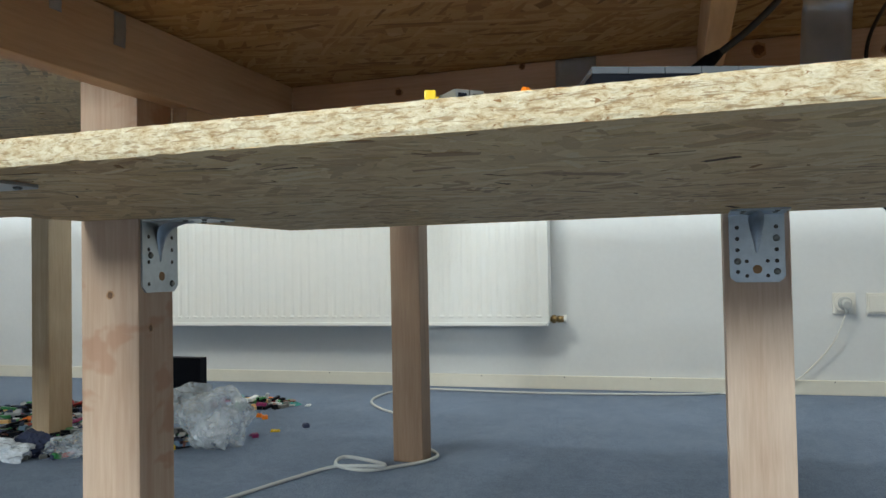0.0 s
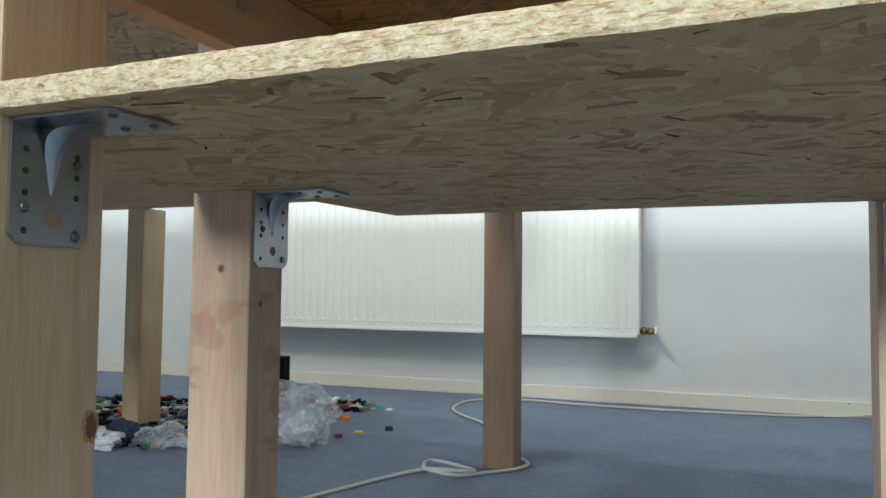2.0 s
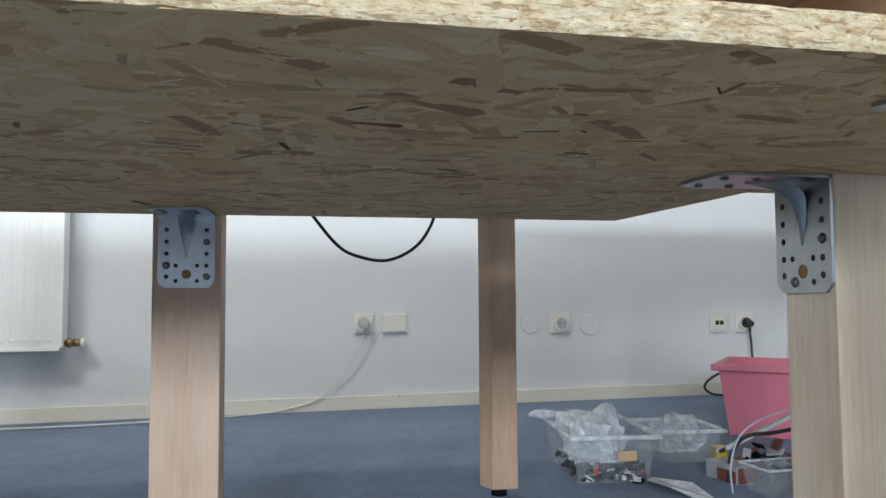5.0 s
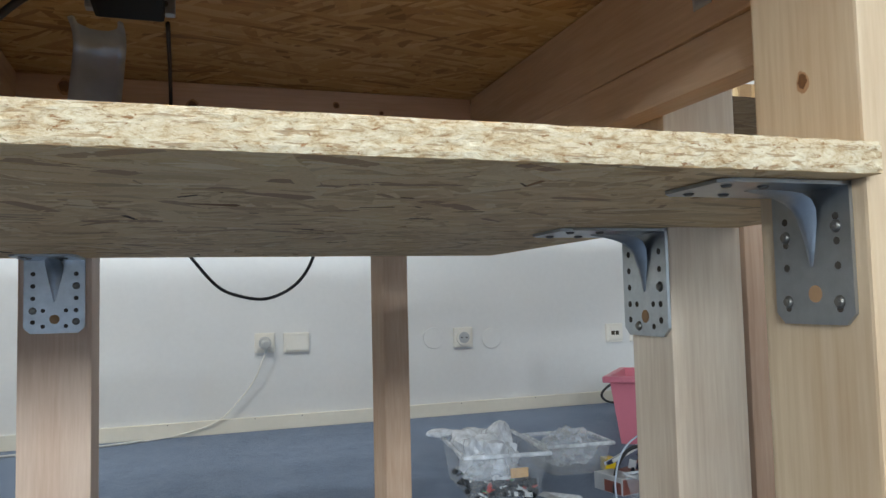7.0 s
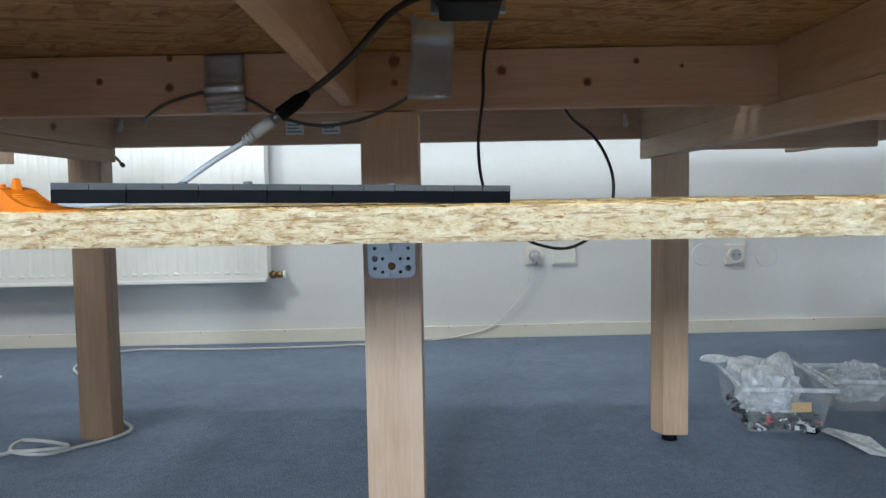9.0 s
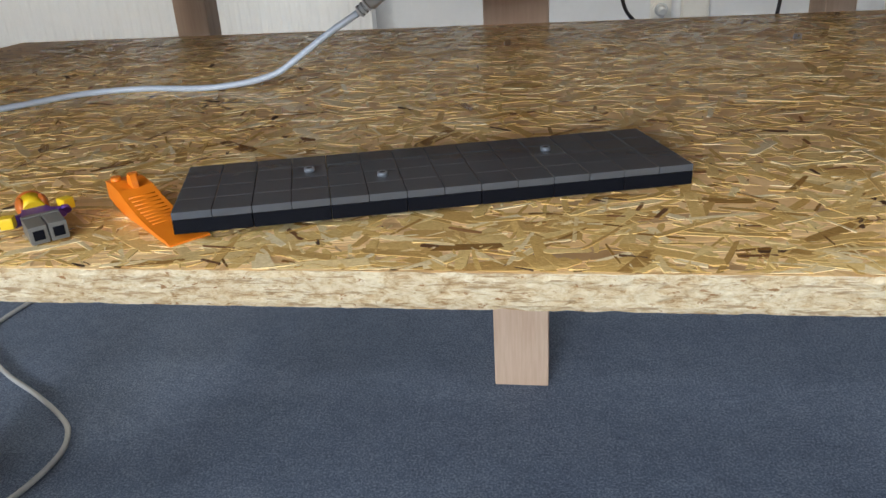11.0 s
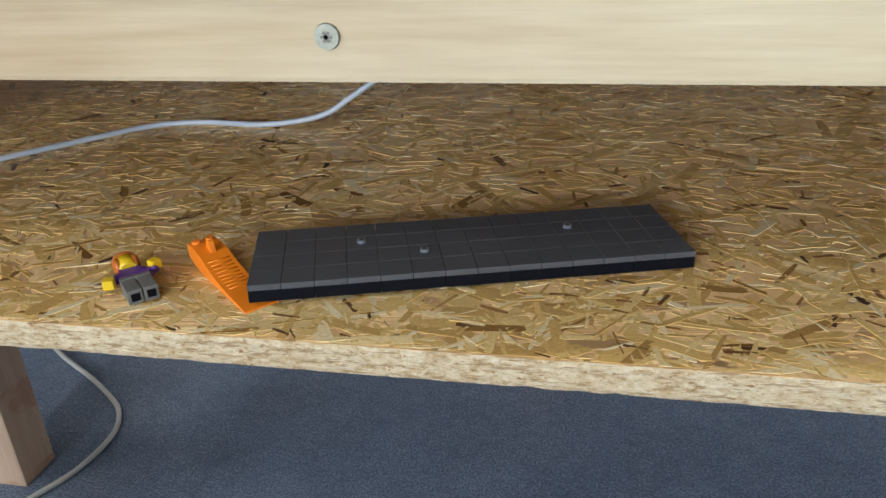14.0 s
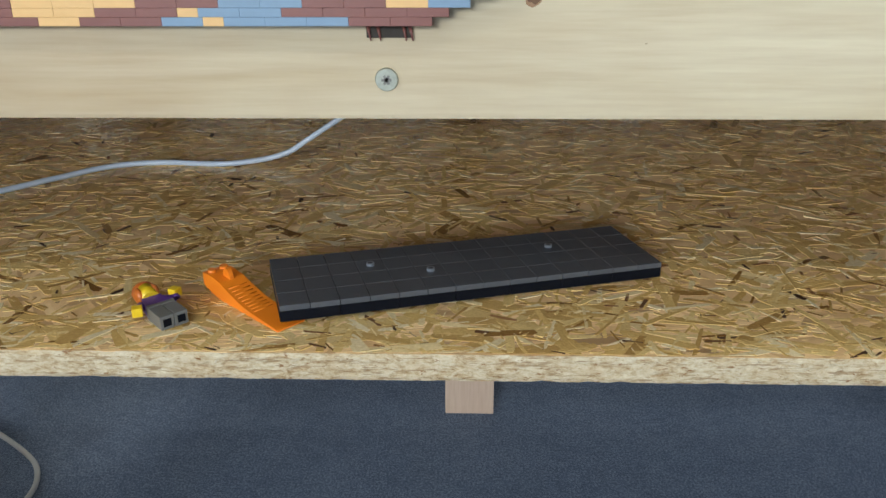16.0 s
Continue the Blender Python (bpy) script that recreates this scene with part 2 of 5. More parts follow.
def plain(name, color, rough=0.5, metal=0.0, spec=0.5, grain=0.06, scale=120, trans=0.0):
    m, n, l, b = material(name, rough, metal, color, spec)
    v = coords(n, l)
    f = noise_tex(n, l, v, scale, 4, 0.65)
    big = noise_tex(n, l, v, scale / 14, 3, 0.6)
    lo = tuple(max(0, c * (1 - 2.2 * grain)) for c in color)
    hi = tuple(min(1, c * (1 + grain)) for c in color)
    col = mix(n, l, 0.5, ramp(n, l, f, [(0.3, lo), (0.65, hi)]), ramp(n, l, big, [(0.3, lo), (0.65, hi)]))
    l.new(col, b.inputs["Base Color"])
    b.inputs["Transmission Weight"].default_value = trans
    if trans == 0:
        bump(n, l, b, f, 0.05, 0.0005)
    return m


def carpet_material():
    m, n, l, b = material("grey_blue_carpet", 0.95, spec=0.1)
    v = coords(n, l, rnd=False)
    f = noise_tex(n, l, v, 330, 4, 0.85)
    g = noise_tex(n, l, v, 75, 4, 0.8)
    h = noise_tex(n, l, v, 9.0, 6, 0.75)
    col = ramp(n, l, f, [(0.32, (0.052, 0.072, 0.118)), (0.50, (0.165, 0.215, 0.310)), (0.66, (0.38, 0.45, 0.56))])
    col = mix(n, l, 0.5, col, ramp(n, l, g, [(0.36, (0.45, 0.48, 0.54)), (0.62, (1, 1, 1))]), "MULTIPLY")
    col = mix(n, l, 0.6, col, ramp(n, l, h, [(0.34, (0.62, 0.65, 0.70)), (0.62, (1, 1, 1))]), "MULTIPLY")
    l.new(col, b.inputs["Base Color"])
    b.inputs["Sheen Weight"].default_value = 0.2
    b.inputs["Sheen Roughness"].default_value = 0.45
    b.inputs["Sheen Tint"].default_value = (0.75, 0.83, 0.95, 1)
    bump(n, l, b, f, 0.6, 0.003)
    return m


PINE_X = pine("pine_along_x", "x", (0.73, 0.54, 0.40), (0.63, 0.43, 0.30), 0.065, rare=0.9)
PINE_Y = pine("pine_along_y", "y", (0.69, 0.52, 0.365), (0.60, 0.425, 0.28), 0.07, rare=0.9)
PINE_Z = pine("pine_upright", "z", (0.64, 0.485, 0.355), (0.59, 0.43, 0.30), 0.042, rare=0.9)
PINE_STAINED = pine("stained_upright_pine", "z", (0.58, 0.43, 0.32), (0.50, 0.34, 0.24), 0.03, stain=1.0, rare=0.85)
PINE_CREAM = pine("cream_upright_pine", "z", (0.83, 0.71, 0.55), (0.80, 0.66, 0.50), 0.02, rare=0.95)
PINE_PINK = pine("pinkish_upright_pine", "z", (0.70, 0.535, 0.41), (0.66, 0.48, 0.355), 0.02, rare=0.95)
PINE_YELLOW = pine("yellowish_upright_pine", "z", (0.66, 0.53, 0.36), (0.57, 0.43, 0.27), 0.032, rare=0.9)
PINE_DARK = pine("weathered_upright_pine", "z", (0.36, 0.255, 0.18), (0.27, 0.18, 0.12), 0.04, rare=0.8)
PINE_PALE = pine("pale_planed_pine", "x", (0.685, 0.60, 0.42), (0.605, 0.495, 0.31), 0.002)
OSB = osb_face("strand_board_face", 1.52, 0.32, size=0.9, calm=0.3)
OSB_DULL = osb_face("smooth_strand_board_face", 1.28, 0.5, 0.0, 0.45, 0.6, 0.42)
OSB_BROWN = osb_face("brown_strand_board_face", 0.92, 0.5, 0.0, 0.35, 0.8, 0.25)
OSB_EDGE = osb_edge("strand_board_edge")
def strand_material(name, stops, rough):
    m, n, l, p = material(name, rough, spec=0.6 if rough < 0.3 else 0.25)
    geo = n.new("ShaderNodeNewGeometry")
    col = ramp(n, l, geo.outputs["Random Per Island"], stops)
    gr = noise_tex(n, l, coords(n, l, rnd=False), 500, 3, 0.7)
    l.new(mix(n, l, 0.4, col, ramp(n, l, gr, [(0.3, (0.55, 0.45, 0.35)), (0.65, (1, 1, 1))]), "MULTIPLY"), p.inputs["Base Color"])
    bump(n, l, p, gr, 0.45, 0.0005)
    return m


STRAND = strand_material("wood_strands", [(0.0, (0.17, 0.08, 0.025)), (0.035, (0.36, 0.20, 0.06)), (0.10, (0.64, 0.41, 0.14)), (0.40, (0.80, 0.54, 0.20)), (0.75, (0.88, 0.66, 0.29)), (1.0, (0.95, 0.83, 0.55))], 0.16)
STRAND_BROAD = strand_material("broad_wood_chips", [(0.0, (0.45, 0.26, 0.085)), (0.10, (0.63, 0.40, 0.14)), (0.4, (0.73, 0.49, 0.18)), (0.75, (0.80, 0.57, 0.24)), (1.0, (0.84, 0.67, 0.36))], 0.22)
STRAND_DULL = strand_material("dull_wood_strands", [(0.0, (0.33, 0.16, 0.06)), (0.08, (0.52, 0.30, 0.125)), (0.4, (0.70, 0.46, 0.21)), (0.8, (0.76, 0.54, 0.275)), (1.0, (0.80, 0.61, 0.35))], 0.5)
STRAND_DARK = strand_material("dark_bark_slivers", [(0.0, (0.05, 0.025, 0.012)), (0.4, (0.13, 0.06, 0.022)), (0.75, (0.26, 0.12, 0.04)), (1.0, (0.40, 0.20, 0.07))], 0.7)
PAINT = plain("white_wall_paint", (0.68, 0.69, 0.69), 0.7, grain=0.02, scale=60)
BASE = plain("cream_skirting", (0.72, 0.69, 0.60), 0.5, grain=0.03, scale=40)
CARPET = carpet_material()
ZINC = plain("galvanised_steel", (0.40, 0.43, 0.45), 0.28, 0.95, grain=0.10, scale=90)
STEEL_DARK = plain("dark_screw_steel", (0.20, 0.19, 0.17), 0.4, 0.8)
HOLE = plain("dark_hole", (0.05, 0.04, 0.03), 0.8)
BOLT_HOLE = plain("wood_in_bolt_hole", (0.34, 0.20, 0.10), 0.7)
SCREW_GREY = plain("greenish_grey_zinc", (0.34, 0.35, 0.29), 0.42, 0.6, grain=0.15, scale=400)
ENAMEL = plain("white_radiator_enamel", (0.80, 0.80, 0.77), 0.35, grain=0.015, scale=30)
BRASS = plain("old_brass", (0.32, 0.22, 0.10), 0.35, 0.9)
SOCKET = plain("cream_plastic", (0.74, 0.72, 0.66), 0.35, grain=0.02)
def clear_plastic(name, color=(0.93, 0.95, 0.97), rough=0.15, alpha=0.3):
    """Thin milky film or box plastic: part clear, part white gloss."""
    m, n, l, b = material(name, rough, 0.0, color, 0.5)
    f = noise_tex(n, l, coords(n, l), 35, 4, 0.6)
    l.new(ramp(n, l, f, [(0.3, (alpha * 0.6,) * 3), (0.7, (min(1, alpha * 2.2),) * 3)]), b.inputs["Alpha"])
    bump(n, l, b, f, 0.3, 0.004)
    return m


FILM = clear_plastic("crumpled_clear_film", (0.76, 0.81, 0.86), 0.10, 0.23)
TUB = clear_plastic("milky_tub_plastic", (0.85, 0.89, 0.93), 0.2, 0.075)
TUB_RIM = clear_plastic("thick_milky_rim_plastic", (0.85, 0.89, 0.93), 0.2, 0.36)
WHITE_FILM = clear_plastic("white_bag_plastic", (0.84, 0.88, 0.93), 0.16, 0.8)
PAPER = plain("white_paper", (0.75, 0.77, 0.78), 0.7)
PINK = plain("pink_plastic", (0.80, 0.25, 0.33), 0.35, grain=0.02)
YELLOW = plain("yellow_plastic", (0.85, 0.58, 0.02), 0.35, grain=0.02)
PURPLE = plain("purple_plastic", (0.10, 0.035, 0.26), 0.35, grain=0.02)
STONE_GREY = plain("stone_grey_plastic", (0.17, 0.17, 0.16), 0.35, grain=0.02)
HAIR = plain("rust_orange_plastic", (0.55, 0.14, 0.02), 0.3, grain=0.05)
BROWN_RED = plain("brick_red_plastic", (0.215, 0.075, 0.058), 0.4, grain=0.03)
STEEL_BLUE = plain("sand_blue_plastic", (0.19, 0.29, 0.40), 0.4, grain=0.03)
LIGHT_ORANGE = plain("light_orange_plastic", (0.76, 0.46, 0.18), 0.4, grain=0.03)
GREEN = plain("green_plastic", (0.03, 0.22, 0.06), 0.35)
RED = plain("red_plastic", (0.45, 0.03, 0.02), 0.35)
TEAL = plain("teal_plastic", (0.05, 0.30, 0.28), 0.35)
NAVY = plain("dark_blue_cloth", (0.03, 0.04, 0.09), 0.8)
LIGHT_GREY = plain("light_grey_plastic", (0.42, 0.44, 0.46), 0.35)
MAGENTA = plain("magenta_plastic", (0.28, 0.02, 0.12), 0.35)
GREY_CABLE = plain("grey_cable", (0.10, 0.10, 0.105), 0.45)
BLUE_WHITE = plain("bluish_white_cable", (0.55, 0.63, 0.74), 0.35, grain=0.02)
WHITE_CABLE = plain("white_cable", (0.50, 0.51, 0.50), 0.45, grain=0.02)
BLACK_CABLE = plain("black_cable", (0.025, 0.025, 0.027), 0.45)
TAPE = plain("silver_grey_tape", (0.40, 0.43, 0.48), 0.32, 0.45, grain=0.10, scale=40)
TILE = plain("dark_grey_gloss_plastic", (0.082, 0.089, 0.101), 0.2, grain=0.02)
BLACK = plain("black_gloss_plastic", (0.007, 0.008, 0.012), 0.5, spec=0.06)
LIGHT_STUD = plain("grey_blue_stud_plastic", (0.16, 0.18, 0.21), 0.3, grain=0.02)
ORANGE = plain("orange_plastic", (0.95, 0.25, 0.015), 0.35, grain=0.02)

# ---- room ----
WALL_A = math.atan(0.045)
H = 0.49
TH = 0.0158
BOT = H - TH


def wall_y(x):
    return 2.33 + 0.045 * x


solo("floor", boxm(-5, 4.2, -4.6, 3.4, -0.1, 0.0), CARPET, "grey-blue needle-felt carpet floor", "floor", "structure")
wall_m = Matrix.Translation((0, wall_y(0), 0)) @ Matrix.Rotation(WALL_A, 4, "Z")
solo("wall_north", boxm(-5.2, 2.125, 0, 0.2, 0, 2.7, m=wall_m), PAINT, "white painted plaster wall", "wall", "structure")
solo("baseboard", boxm(-4.3, 2.122, -0.012, -0.0005, 0, 0.046, bevel=0.003, m=wall_m), BASE, "cream painted low skirting strip", "baseboard", "structure")
solo("ceiling", boxm(-5, 4.2, -5, 3.4, 2.7, 2.8), PAINT, "white painted ceiling", "ceiling", "structure")
SILL, LINTEL = 1.20, 1.92


def window_wall(name, length, wins, m, label):
    """A wall along local x from 0, with openings that go through it."""
    b = bmesh.new()
    xs = [0.0] + [v for w in wins for v in w] + [length]
    for i in range(0, len(xs), 2):
        box(b, xs[i], xs[i + 1], 0, 0.2, 0, 2.7, m=m)
    for a, c in wins:
        box(b, a, c, 0, 0.2, 0, SILL, m=m)
        box(b, a, c, 0, 0.2, LINTEL, 2.7, m=m)
    solo(name, b, PAINT, label, "wall", "structure")


def daylight(m, a, c, power):
    p = m @ Vector(((a + c) / 2, 0.02, (SILL + LINTEL) / 2))
    d = m.to_3x3() @ Vector((0, -1, -0.3))
    window_light("window_daylight", p, p + d, c - a, LINTEL - SILL, power, (0.87, 0.94, 1.0))


south_m = Matrix.Translation((4.2, -4.6, 0)) @ Matrix.Rotation(math.pi, 4, "Z")
SOUTH = [(1.2, 3.0), (4.5, 5.6), (6.2, 7.4)]
window_wall("wall_south", 9.2, SOUTH, south_m, "white wall with three windows")
# unseen side windows, added to brighten the far wall and floor
west_m = Matrix.Translation((-4.0, -4.7, 0)) @ Matrix.Rotation(math.pi / 2, 4, "Z")
WEST = [(3.6, 6.2)]
window_wall("wall_west", 8.1, WEST, west_m, "white side wall with a window")
east_m = wall_m @ Matrix.Translation((2.125, 0.2, 0)) @ Matrix.Rotation(-math.pi / 2, 4, "Z")
EAST = [(1.2, 3.0)]
window_wall("wall_east", 7.6, EAST, east_m, "white side wall with a window")
# unseen ceiling luminaires, added for steep light on the wall and the table's front
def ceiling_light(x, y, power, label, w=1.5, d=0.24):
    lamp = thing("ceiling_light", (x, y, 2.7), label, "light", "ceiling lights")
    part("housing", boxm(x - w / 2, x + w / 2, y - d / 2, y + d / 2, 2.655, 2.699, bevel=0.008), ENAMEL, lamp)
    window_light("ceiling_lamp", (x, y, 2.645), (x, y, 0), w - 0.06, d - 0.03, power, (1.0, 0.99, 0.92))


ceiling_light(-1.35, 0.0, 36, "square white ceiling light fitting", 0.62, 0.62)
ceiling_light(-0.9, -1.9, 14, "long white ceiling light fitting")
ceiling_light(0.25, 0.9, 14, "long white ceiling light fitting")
for (a, c), power in zip(SOUTH, (6, 130, 70)):
    daylight(south_m, a, c, power)
for a, c in WEST:
    daylight(west_m, a, c, 2)
for a, c in EAST:
    daylight(east_m, a, c, 3)

# ---- the table with its shelf ----
table = thing("display_table", (0.05, 0.3, 0), "raw pine display table with a strand board shelf on steel angles", "table")


def timber(name, x0, x1, y0, y1, z0, z1, mat, label="", bevel=0.002, owner=None):
    return part(name, boxm(x0, x1, y0, y1, z0, z1, bevel=bevel), mat, owner or table, label)


timber("leg", -0.545, -0.4465, 0.010, 0.088, 0, 0.68, PINE_YELLOW)
timber("leg", -0.603, -0.527, 0.352, 0.409, 0, 0.680, PINE_STAINED, "pale pine post with reddish stains")
timber("leg", 0.572, 0.665, 0.011, 0.087, 0, 0.68, PINE_YELLOW)
timber("leg", 0.632, 0.704, 0.268, 0.329, 0, 0.680, PINE_CREAM, "smooth cream pine post")
timber("leg", 0.0715, 0.1455, 0.652, 0.727, 0, 0.604, PINE_PINK)
timber("front_beam", -0.446, 0.5715, 0.0, 0.024, 0.6121, 0.76, PINE_PALE, "pale planed pine front beam")
timber("rear_beam", -0.505, 0.600, 0.650, 0.674, 0.606, 0.680, PINE_X)
timber("side_beam", -0.530, -0.505, 0.089, 0.649, 0.605, 0.680, PINE_Y)
timber("side_beam", -0.530, -0.506, 0.675, 1.255, 0.605, 0.680, PINE_Y)
timber("side_beam", 0.600, 0.625, 0.088, 0.649, 0.605, 0.680, PINE_Y)
bm = bmesh.new()
prism(bm, [(0.594, 0.675), (0.618, 0.675), (0.602, 1.262), (0.578, 1.262)], 0.605, 0.680, 0.0015)
part("side_beam", bm, PINE_Y, table)
timber("side_rail", -0.526, -0.506, 0.410, 1.255, 0.578, 0.6045, PINE_Y)
bm = bmesh.new()
prism(bm, [(0.605, 0.088), (0.6315, 0.088), (0.606, 1.262), (0.577, 1.262)], 0.567, 0.6045, 0.0015)
part("side_rail", bm, PINE_Y, table)
bm = bmesh.new()
prism(bm, [(0.062, 0.025), (0.082, 0.025), (0.068, 0.649), (0.048, 0.649)], 0.612, 0.680, 0.0015)
part("middle_beam", bm, PINE_Y, table)
part("tabletop", boxm(-0.63, 0.73, 0.025, 0.70, 0.681, 0.699), OSB_BROWN, table, "strand board tabletop seen from below")

# the shelf board: its front edge is sawn and ragged
FRONT_L, FRONT_R, BACK_L, BACK_R, DEPTH = -0.4455, 0.5705, -0.510, 0.624, 0.651
bm = bmesh.new()
rnd = random.Random(4)
NX, NZ = 420, 6
grid = []
for j in range(NZ + 1):
    row = []
    for i in range(NX + 1):
        x = FRONT_L + (FRONT_R - FRONT_L) * i / NX
        z = BOT + TH * j / NZ
        inner = 0 < i < NX
        y = rnd.uniform(0, 0.0004) + 0.0005 * max(0, noise.noise(Vector((x * 60, z * 420, 3.1)))) if inner else 0
        if inner and j in (0, NZ):
            z += (0.0008 if j == 0 else -0.0005) * max(0, noise.noise(Vector((x * 90, j, 7.7)))) * 2
            y += 0.0008
        row.append(bm.verts.new((x, y, z)))
    grid.append(row)
for j in range(NZ):
    for i in range(NX):
        bm.faces.new((grid[j][i], grid[j][i + 1], grid[j + 1][i + 1], grid[j + 1][i])).material_index = 1
# the board is cut round the corner posts and runs on behind them
ROUND = [(FRONT_R, 0.0885), (0.700, 0.0885), (0.700, 0.2665), (0.6305, 0.2665), (0.6305, 0.332), (BACK_R, DEPTH), (BACK_L, DEPTH), (-0.5255, 0.412), (-0.5255, 0.3505), (-0.600, 0.3505), (-0.600, 0.090), (FRONT_L, 0.090)]
lo = [bm.verts.new((x, y, BOT)) for x, y in ROUND]
hi = [bm.verts.new((x, y, H)) for x, y in ROUND]
bm.faces.new(grid[NZ] + hi).material_index = 0
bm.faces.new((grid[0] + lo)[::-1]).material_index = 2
for i in range(len(ROUND) - 1):
    bm.faces.new((lo[i], lo[i + 1], hi[i + 1], hi[i])).material_index = 1
bm.faces.new([grid[j][NX] for j in range(NZ, -1, -1)] + [lo[0], hi[0]]).material_index = 1
bm.faces.new([grid[j][0] for j in range(NZ + 1)] + [hi[-1], lo[-1]]).material_index = 1
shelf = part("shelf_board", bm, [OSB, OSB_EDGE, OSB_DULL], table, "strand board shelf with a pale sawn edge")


def strands(seed, count, z, up, y_power, relief, lengths, aspect):
    """Pressed chips lying proud of a board's face by a fraction of a millimetre."""
    r = random.Random(seed)
    b = bmesh.new()
    for _ in range(count):
        y = 0.004 + 0.63 * r.random() ** y_power
        x = r.uniform(FRONT_L + 0.02, FRONT_R - 0.02)
        long = r.choice(lengths) * r.uniform(0.7, 1.3)
        wide = min(0.016, long * r.uniform(*aspect))
        ang = r.gauss(0.1, 0.6) if r.random() < 0.4 else r.uniform(-1.57, 1.57)
        c, s_ = math.cos(ang), math.sin(ang)
        pts = [(-0.5, -0.3), (-0.42, -0.5), (0.1, -0.5 + r.uniform(0, 0.2)), (0.40, -0.5 + r.uniform(0, 0.4)), (0.5, -0.1), (0.45, 0.5), (-0.38, 0.5 - r.uniform(0, 0.4)), (-0.5, 0.2)]
        h = r.uniform(0.3, 1.0) * relief
        tu, tv = r.gauss(0, 1) * relief * 0.7, r.gauss(0, 1) * relief * 0.6
        lo_, hi_ = [], []
        for u, v in pts:
            px = min(FRONT_R - 0.001, max(FRONT_L + 0.001, x + c * u * long - s_ * v * wide))
            py = min(0.649, max(0.0025, y + s_ * u * long + c * v * wide))
            lo_.append(b.verts.new((px, py, z - up * 0.0004)))
            hi_.append(b.verts.new((px, py, z + up * max(0.00002, h + tu * u * 2 + tv * v * 2))))
        n_ = len(pts)
        b.faces.new(hi_ if up > 0 else hi_[::-1])
        for i in range(n_):
            b.faces.new((lo_[i], lo_[(i + 1) % n_], hi_[(i + 1) % n_], hi_[i]))
    return b


tagged(part("strand_layer", strands(5, 9500, H, 1, 1.25, 0.00022, (0.004, 0.006, 0.009, 0.012, 0.017, 0.023, 0.032), (0.06, 0.26)), STRAND, shelf, "glossy pressed wood strands"), kind="stuff")
tagged(part("broad_strand_layer", strands(17, 900, H, 1, 1.1, 0.00008, (0.018, 0.026, 0.038, 0.055), (0.12, 0.34)), STRAND_BROAD, shelf, "broad pressed wood chips"), kind="stuff")
tagged(part("sliver_layer", strands(21, 620, H + 0.0001, 1, 1.3, 0.00016, (0.003, 0.004, 0.006, 0.009, 0.014), (0.10, 0.35)), STRAND_DARK, shelf, "dark bark slivers in the board"), kind="stuff")
tagged(part("strand_layer", strands(9, 3000, BOT, -1, 1.0, 0.00008, (0.010, 0.015, 0.022, 0.034, 0.050), (0.12, 0.40)), STRAND_DULL, shelf, "smooth pressed wood strands"), kind="stuff")
tagged(part("sliver_layer", strands(33, 90, BOT, -1, 1.0, 0.00022, (0.004, 0.006, 0.009, 0.016, 0.026), (0.12, 0.35)), STRAND_DARK, shelf, "dark bark slivers in the board"), kind="stuff")


